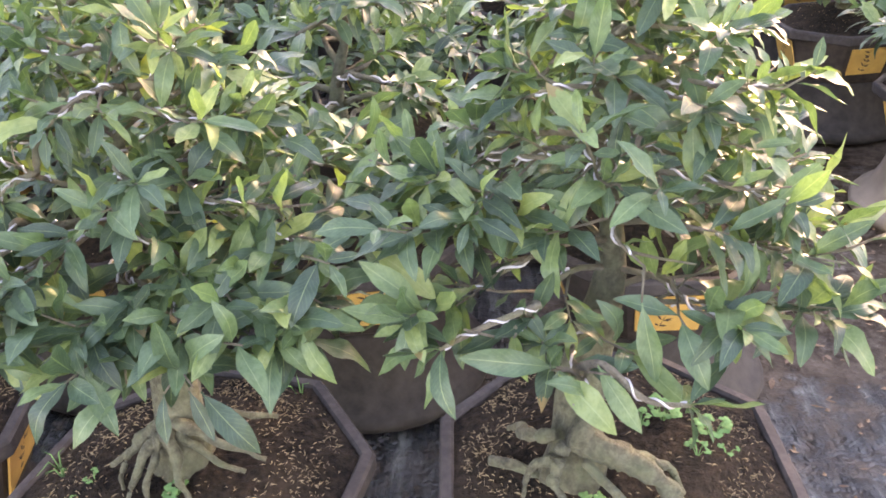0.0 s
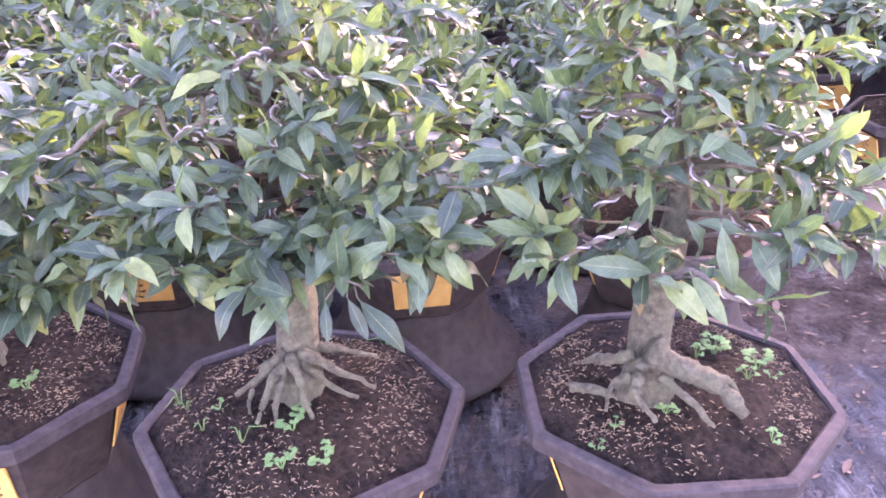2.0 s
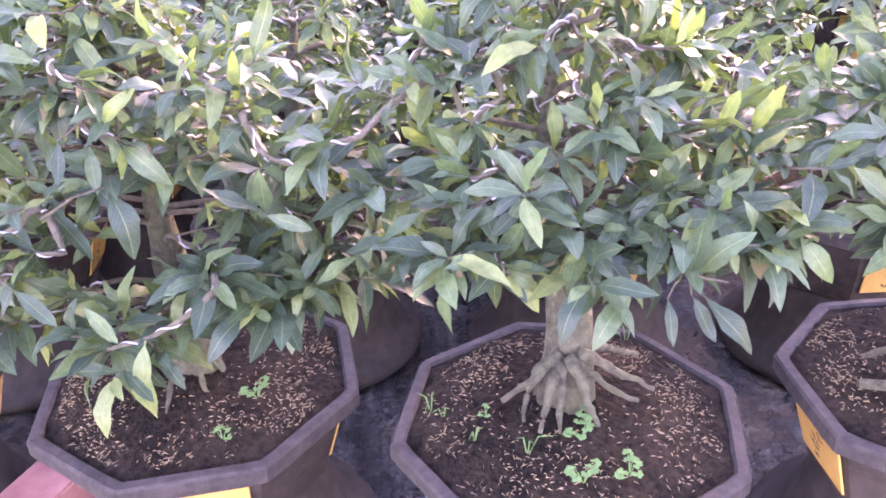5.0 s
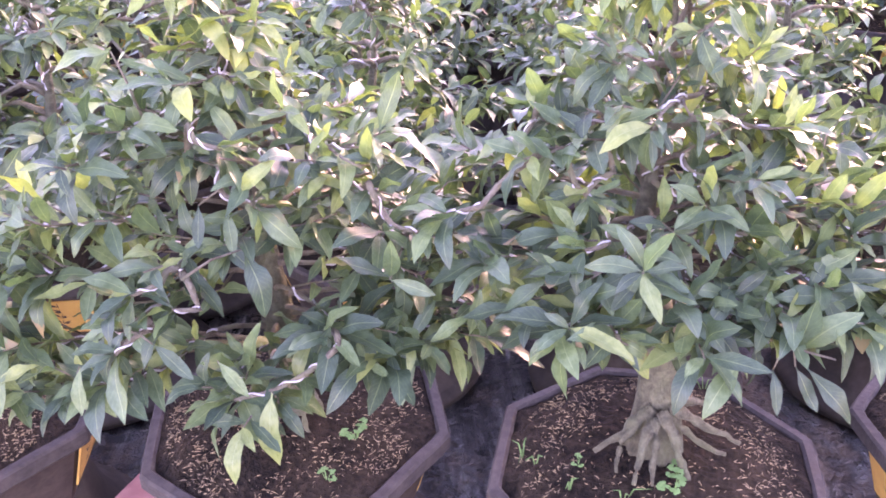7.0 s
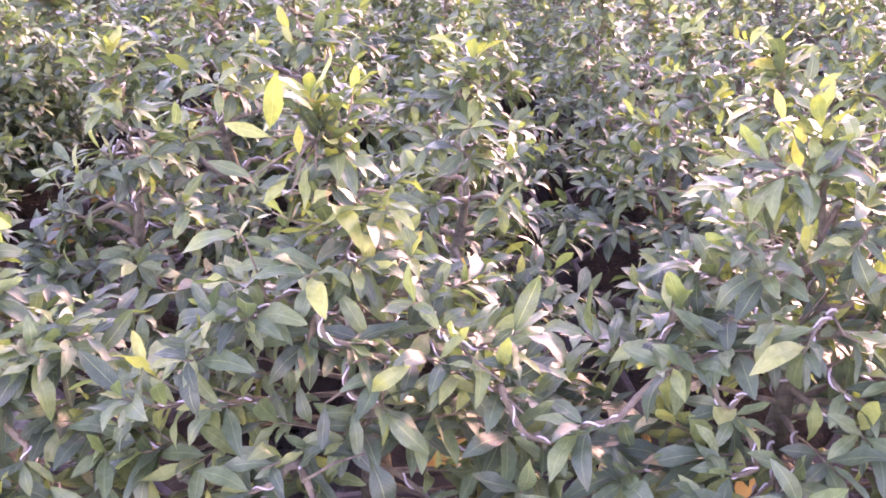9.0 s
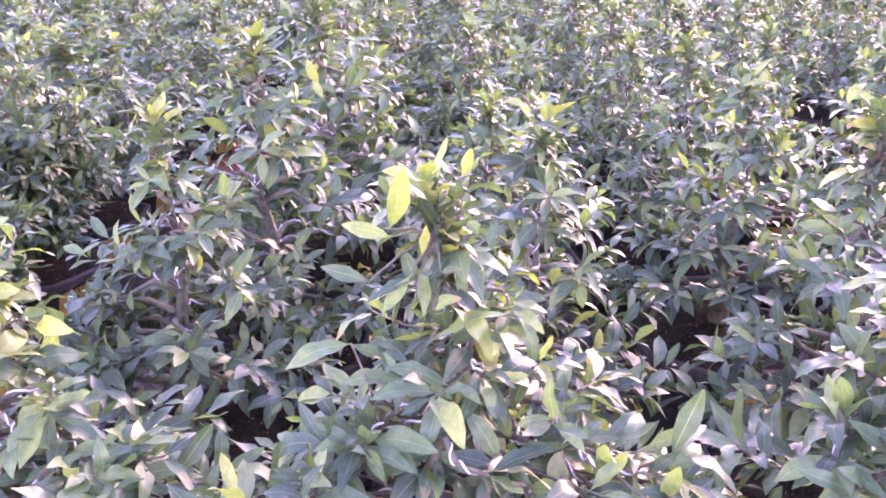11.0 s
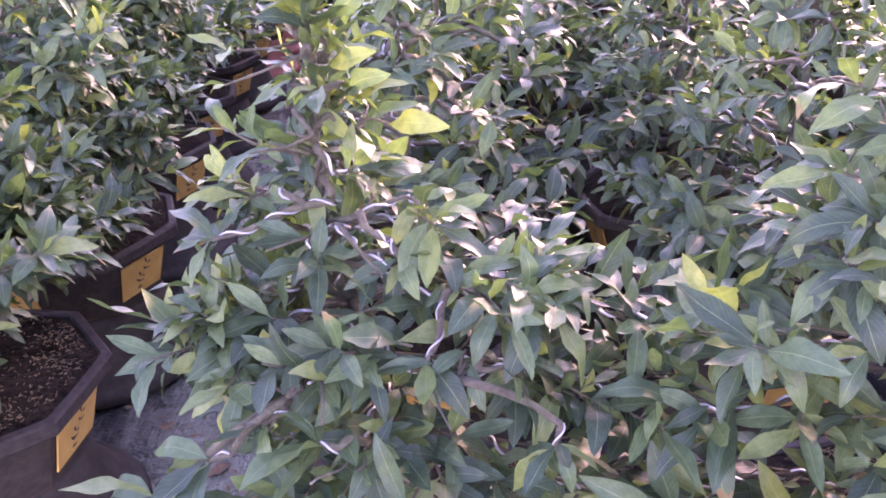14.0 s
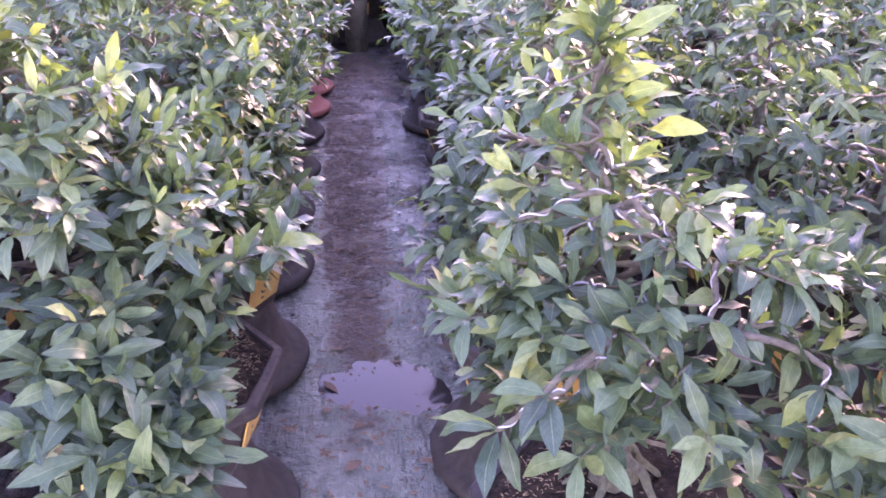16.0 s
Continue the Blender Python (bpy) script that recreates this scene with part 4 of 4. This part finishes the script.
tree_thing("bonsai_tree", "wired bonsai tree on a fan of finger-like roots", 22, (-0.376, 0.775, 0.388), (-0.36, 0.95, 1.02), TIPS_B, 26, 0.067, 0.27, 0.66, 300, (0, -1, 0), 1.2, ROOTS_B, 0.034, G, 0.32, 1.0, heroes=HERO_B, limbs=LIMBS_B)
tree_thing("bonsai_tree", "wired bonsai tree with low branches hanging over the rim", 33, (-0.87, 0.91, 0.38), (-0.95, 0.985, 1.03), TIPS_C, 28, 0.067, 0.31, 0.62, 300, (0, -1, 0), 1.2, ROOTS_C, 0.028, G, 0.6, 1.0, 1.7, heroes=HERO_C + HERO_C_TOP, limbs=LIMBS_C)
tree_thing("bonsai_tree", "wired bonsai tree beside the wet path, with a bright tip", 44, (-1.45, 1.02, 0.38), (-1.497, 1.080, 0.962), TIPS_D, 26, 0.067, 0.24, 0.6, 300, (0, -1, 0), 1.2, ROOTS_D, 0.03, G, 0.6, 1.0, 1.7, heroes=HERO_D + HERO_D_TOP, limbs=LIMBS_D)
TIPS_E = [(-1.95, 1.56, 0.56), (-2.00, 1.66, 0.64), (-2.04, 1.55, 0.68), (-2.08, 1.58, 0.55), (-2.05, 1.72, 0.54), (-1.97, 1.70, 0.50), (-2.00, 1.52, 0.52), (-2.12, 1.64, 0.74), (-1.96, 1.64, 0.54), (-1.99, 1.58, 0.57), (-2.02, 1.68, 0.58), (-2.06, 1.62, 0.62), (-2.10, 1.70, 0.66), (-1.98, 1.50, 0.62), (-2.01, 0.98, 0.46), (-2.07, 0.97, 0.50), (-2.11, 1.00, 0.46), (-2.15, 1.04, 0.46), (-2.05, 1.04, 0.45), (-2.01, 1.18, 0.72), (-1.91, 1.30, 0.63), (-2.11, 1.13, 0.62), (-2.15, 1.12, 0.75), (-2.19, 1.20, 0.83), (-2.13, 1.30, 0.88), (-2.02, 1.05, 0.52), (-2.12, 1.04, 0.57), (-2.15, 1.00, 0.52), (-2.01, 1.03, 0.49), (-2.30, 1.03, 0.62), (-2.42, 1.10, 0.64), (-2.02, 1.20, 0.50), (-2.04, 1.12, 0.49), (-2.00, 1.28, 0.56), (-2.08, 1.16, 0.50), (-2.04, 1.30, 0.74), (-2.08, 1.42, 0.80)]
q = pot_thing(POT_WORDS, fine=0)
q.matrix_basis = pose(-2.17, 1.43, 0, 0, 0, -10)
stand_thing("dark", -2.17, 1.43)
tree_thing("bonsai_tree", "wired bonsai tree leaning over the edge of the wet path", 55, (-2.24, 1.4, 0.36), (-2.26, 1.33, 0.95), TIPS_E, 24, 0.068, 0.28, 0.6, 200, (0.5, -1, 0), 1.7, (), 0.03, G, 0.5)
OVERHANG = [(0.02, 0.02, 0.47), (0.07, 0.03, 0.5), (0.12, 0.06, 0.54), (0.14, 0.12, 0.58), (0.1, 0.05, 0.6), (0.04, 0.0, 0.54), (-0.03, -0.02, 0.5), (-0.08, -0.03, 0.47), (-0.14, -0.03, 0.48), (0.18, 0.2, 0.6), (0.2, 0.28, 0.64), (0.09, 0.0, 0.66)]
SIDE = {61: [(-1.96, 1.9, 0.5), (-1.98, 1.82, 0.48), (-2.02, 1.86, 0.52), (-1.95, 2.0, 0.54), (-2.05, 1.8, 0.5), (-1.97, 1.95, 0.58), (-2.0, 2.04, 0.5), (-2.06, 1.9, 0.56)],
        62: [(-2.02, 2.4, 0.49), (-2.05, 2.5, 0.52), (-2.0, 2.45, 0.55), (-2.07, 2.36, 0.5), (-2.03, 2.56, 0.55)]}
for x, y, seed in ((-2.18, 2.02, 61), (-2.19, 2.57, 62)):
    q = pot_thing(POT_WORDS)
    q.matrix_basis = pose(x, y, 0, 0, 0, seed - 90)
    stand_thing("dark", x, y)
    re_ = random.Random(seed)
    edge = [(x + dx, y - 0.205 + dy, z) for dx, dy, z in OVERHANG] + [(x + re_.uniform(-0.1, 0.18), y + re_.uniform(-0.26, 0.16), re_.uniform(0.52, 0.8)) for _ in range(26)] + [(x + re_.uniform(-0.12, 0.15), y + re_.uniform(-0.22, 0.15), re_.uniform(0.46, 0.58)) for _ in range(16)] + SIDE[seed]
    tree_thing("bonsai_tree", "bushy wired bonsai tree overhanging the wet path", seed, (x - 0.03, y, 0.36), (x - 0.03, y, 1.0), edge, 34, 0.064, 0.34, 0.56, 60, (0.6, -1, 0), 1.5, (), 0.03, G, 0.35, slim=0.7)

# ---- the other rows ----
rr = random.Random(99)
SPOTS = [(0.36, 1.4), (-0.2, 1.46), (-0.78, 1.55), (-1.42, 1.58)]
SPOTS += [(x + (0.27 if k % 2 else 0.0) * 0.3, 2.03 + 0.55 * k) for k in range(15) for x in (0.3, -0.24, -0.78, -1.32)]
SPOTS += [(-2.2 - 0.55 * c_, 1.42 + 0.535 * k if c_ else 1.515 + 0.515 * k) for c_ in range(6) for k in range(15) if not (c_ > 2 and k < 2) and not (c_ == 0 and k < 3)]
SPOTS += [(-1.75, 6.75), (-1.72, 7.3), (-1.74, 7.9), (-1.74, 8.5), (0.85, 6.9), (0.85, 7.45), (0.85, 8.0), (0.83, 8.6)]
SPOTS += [(1.29 + 0.56 * c_, 2.03 + 0.66 * k) for c_ in range(5) for k in range(12)]


def low_ring(x, y, seed):
    """Ends of the lowest branches, which hang out over the pot's rim all round."""
    r = random.Random(seed)
    return [(x + math.cos(a) * d, y + math.sin(a) * d, r.uniform(0.47, 0.58)) for a, d in ((0.63 * k + r.uniform(-0.2, 0.2), r.uniform(0.18, 0.27)) for k in range(10))]


PATH_SIDE = [(-1.6, 1.5, 0.6), (-1.58, 1.6, 0.64), (-1.56, 1.66, 0.7)]
first_trees = []
far_pot = pot_thing(POT_WORDS)
made = 0
for i, (x, y) in enumerate(SPOTS):
    jx, jy = (rr.uniform(-0.025, 0.025), rr.uniform(-0.025, 0.025)) if i > 3 else (0, 0)
    x, y = x + jx, y + jy
    if -2.4 < x < -2.0:
        x = -2.2 + jx * 0.4 + 0.03 * max(0.0, y - 4.3)
    m = pose(x, y, 0, 0, 0, rr.uniform(-9, 9) - (30 if -2.4 < x < -2.0 else 0))
    if i == 0:
        far_pot.matrix_basis = m
    else:
        copy_thing(far_pot, m)
    stand_thing("red" if (-2.4 < x < -2 and 4.3 < y < 5.4) else "pale" if (1.2 < x < 1.5 and y < 2.3) or (-2.4 < x < -2 and 5.4 < y < 6.0) else "dark", x, y)
    if made < 6:
        tr = tree_thing("bonsai_tree", "leafy wired bonsai tree in a crowded nursery row", 200 + i, (x, y, 0.36), (x + rr.uniform(-0.03, 0.03), y + rr.uniform(-0.03, 0.03), rr.uniform(0.94, 1.03)), low_ring(x, y, 200 + i) + (PATH_SIDE if i == 3 else []), 25, 0.068, 0.29, 0.49, 0, None, 1.08, (), 0.028, G, 0.45, slim=1.45)
        first_trees.append(tr)
        made += 1
    else:
        src = first_trees[rr.randrange(6)]
        s = rr.uniform(0.92, 1.08) * (1.15 if -2.4 < x < -2.0 else 1.26 if -1.5 < x < -1.2 else 1.0 if -1.2 < x < 0.6 and y < 4 else 1.16)
        copy_thing(src, pose(x, y, 0.36, 0, 0, rr.uniform(0, 360)) @ Matrix.Diagonal((s, s, rr.uniform(0.9, 1.08) * (1.14 if -1.5 < x < -1.2 else 1.0), 1)))


# ---- small things on the soil and the ground ----
def weed_thing(seed, stalks, height):
    """A seedling: a few thin stalks, each with a fan of small round leaflets."""
    r = random.Random(seed)
    weed = tagged(new("weed"), "small fresh green seedling in the pot soil", "weed", "seedlings in the soil")
    for i in range(stalks):
        b = Build()
        a = r.uniform(0, 6.28)
        tip = Vector((math.cos(a), math.sin(a), 0)) * height * r.uniform(0.3, 0.9) + UP * height * r.uniform(0.5, 1.0)
        b.tube([(0, 0, -0.004), tip * 0.5 + UP * height * 0.2, tip], [0.0007, 0.0006, 0.0005], 4)
        foot = len(b.v) - 1
        for k in range(7):
            w = a + (k - 3) * 0.62
            d = Vector((math.cos(w), math.sin(w), r.uniform(-0.1, 0.3))) * height * r.uniform(0.26, 0.38)
            sd = Vector((-math.sin(w), math.cos(w), 0)) * height * 0.12
            j = len(b.v)
            b.v += [tip + d * 0.45 + sd * 0.8 + UP * 0.001, tip + d * 0.8 + sd, tip + d * 1.05, tip + d * 0.8 - sd, tip + d * 0.45 - sd * 0.8 + UP * 0.001]
            b.f += [(foot, j + 4, j + 3, j + 2, j + 1, j)]
        part("sprig", b.mesh("sprig", M_WEED, smooth=False), weed)
    return weed


def blade_mesh(seed, n, height):
    r = random.Random(seed)
    b = Build()
    for i in range(n):
        a = r.uniform(0, 6.28)
        d = Vector((math.cos(a), math.sin(a), 0)) * height * r.uniform(0.3, 0.9)
        b.tube([(0, 0, -0.004), d * 0.35 + UP * height * 0.6, d + UP * height * r.uniform(0.5, 0.9)], [0.0012, 0.001, 0.0002], 4)
    return b.mesh("grass_tuft", M_WEED)


placed = set()


def soil_top(x, y):
    d = min(math.hypot(x - q[0], y - q[1]) for q in FRONT.values())
    return SOIL + MOUND * (1 - min(1.0, d / 0.2) ** 2)


WEEDS = [weed_thing(k, n, h) for k, n, h in ((1, 7, 0.021), (2, 5, 0.017), (3, 4, 0.012), (4, 8, 0.027))]
for x, y, k in ((-0.372, 0.69, 0), (-0.36, 0.715, 1), (-0.327, 0.636, 0), (-0.382, 0.632, 0), (-0.482, 0.752, 2), (0.24, 0.81, 3), (0.299, 0.784, 3), (0.257, 0.632, 1), (0.13, 0.685, 1), (0.06, 0.675, 2), (0.27, 0.75, 1), (0.21, 0.8, 1), (0.31, 0.76, 2), (-0.783, 0.838, 0), (-0.82, 0.765, 1), (0.03, 0.65, 2)):
    m = pose(x, y, soil_top(x, y) + 0.001, 0, 0, (x * 997 + y * 313) % 360)
    if k in placed:
        copy_thing(WEEDS[k], m)
    else:
        WEEDS[k].matrix_basis = m
        placed.add(k)
TUFTS = [blade_mesh(7, 4, 0.03), blade_mesh(8, 3, 0.042)]
for x, y, k in ((-0.535, 0.778, 0), (-0.44, 0.68, 1), (-0.25, 0.93, 1), (-0.5, 0.72, 0), (-0.55, 0.8, 1)):
    q = tagged(new("grass_tuft", TUFTS[k]), "thin green grass blades in the pot soil", "grass", "grass tufts in the soil")
    q.matrix_basis = pose(x, y, soil_top(x, y), 0, 0, (x * 997) % 360)
b = Build()
rt = random.Random(4)
b.tube([Vector((-0.03, 0.015, 0)), Vector((0, 0.002, 0.004)), Vector((0.03, -0.018, 0.001))], [0.0065, 0.0075, 0.006], 8, 0.12, rt)
q = tagged(new("dead_twig", b.mesh("dead_twig", M_BARK)), "broken grey twig lying on the pot soil", "twig")
q.location = (0.045, 0.745, soil_top(0.045, 0.745) + 0.006)


def brick_mesh(l, w, h, bev):
    bm = bmesh.new()
    bmesh.ops.create_cube(bm, size=1.0)
    bmesh.ops.scale(bm, vec=(l, w, h), verts=bm.verts)
    bmesh.ops.bevel(bm, geom=list(bm.edges), offset=bev, segments=2, affect="EDGES")
    me = bpy.data.meshes.new("brick")
    bm.to_mesh(me)
    bm.free()
    me.materials.append(M_BRICK)
    return me


M_BRICK = plain_material("pinkish_brick", (0.3, 0.12, 0.1), (0.45, 0.2, 0.17), 30, 0.85, 0, 0.5)
BRICK = brick_mesh(0.2, 0.1, 0.06, 0.004)
for z, rz in ((0.032, 62), (0.094, 66)):
    q = tagged(new("brick", BRICK), "pinkish red brick stacked beside the pot stand", "brick", "stacked bricks")
    q.matrix_basis = pose(-1.19, 0.98, z, 0, 0, rz)

# fallen leaves on the sheet
rl = random.Random(17)
DRY = [mesh_of("fallen_leaf", v, f, [M_DRY], uvs=uv) for v, f, uv in LEAF_SHAPES[:4]]
places = [(-1.78, 2.1), (-1.73, 2.02), (-1.66, 1.96), (-1.87, 1.62), (-1.83, 1.7), (-1.9, 1.78), (0.74, 1.62), (0.62, 1.35), (-0.64, 0.66), (-1.14, 0.72), (0.62, 1.0)]
places += [(rl.gauss(-1.78, 0.1), rl.uniform(1.5, 6.0)) for _ in range(60)] + [(rl.uniform(0.5, 1.0), rl.uniform(0.9, 3.5)) for _ in range(24)] + [(rl.uniform(-1.3, 0.4), rl.uniform(0.5, 0.62)) for _ in range(10)]
for x, y in places:
    q = tagged(new("fallen_leaf", DRY[rl.randrange(4)]), "dry brown leaf fallen on the muddy sheet", "leaf", "fallen leaves")
    sz = rl.uniform(0.03, 0.075)
    q.matrix_basis = pose(x, y, ground_height(x, y) + 0.006, rl.uniform(-8, 8), rl.uniform(-8, 8), rl.uniform(0, 360)) @ Matrix.Diagonal((sz, sz, sz * 0.6, 1))

# dark post at the end of the path
b = Build()
b.tube([Vector((0, 0, -0.05)), Vector((0.01, 0, 0.5)), Vector((0, 0.01, 0.62)), Vector((0.01, 0, 0.72))], [0.085, 0.08, 0.078, 0.074], 12, 0.04, rt)
post = tagged(new("post"), "dark weathered wooden post at the end of the path", "post")
post.location = (-1.79, 6.3, 0)
part("shaft", b.mesh("shaft", M_TWIG), post)


# crumbs of leaf and mud on the sheet
rc = random.Random(23)
cv, cf = [], []
for k in range(1500):
    if k % 3:
        x, y = rc.gauss(-1.78, 0.11), rc.uniform(1.4, 6.2)
    else:
        x, y = rc.uniform(0.45, 1.1), rc.uniform(0.8, 4.0)
    z = ground_height(x, y) + 0.002
    a, l, wd = rc.uniform(0, 6.28), rc.uniform(0.003, 0.016), rc.uniform(0.002, 0.006)
    d, sd = Vector((math.cos(a), math.sin(a), rc.uniform(-0.2, 0.3))) * l, Vector((-math.sin(a), math.cos(a), rc.uniform(-0.2, 0.3))) * wd
    c0 = Vector((x, y, z))
    i = len(cv)
    cv += [c0 - d, c0 + sd, c0 + d * 0.9 + UP * 0.002, c0 - sd, c0 + UP * rc.uniform(0.002, 0.005)]
    cf += [(i, i + 3, i + 4), (i + 3, i + 2, i + 4), (i + 2, i + 1, i + 4), (i + 1, i, i + 4)]
tagged(new("leaf_litter", mesh_of("leaf_litter", cv, cf, [M_DRY], smooth=False)), "brown crumbs of leaf and mud strewn over the sheet", "litter", kind="stuff")
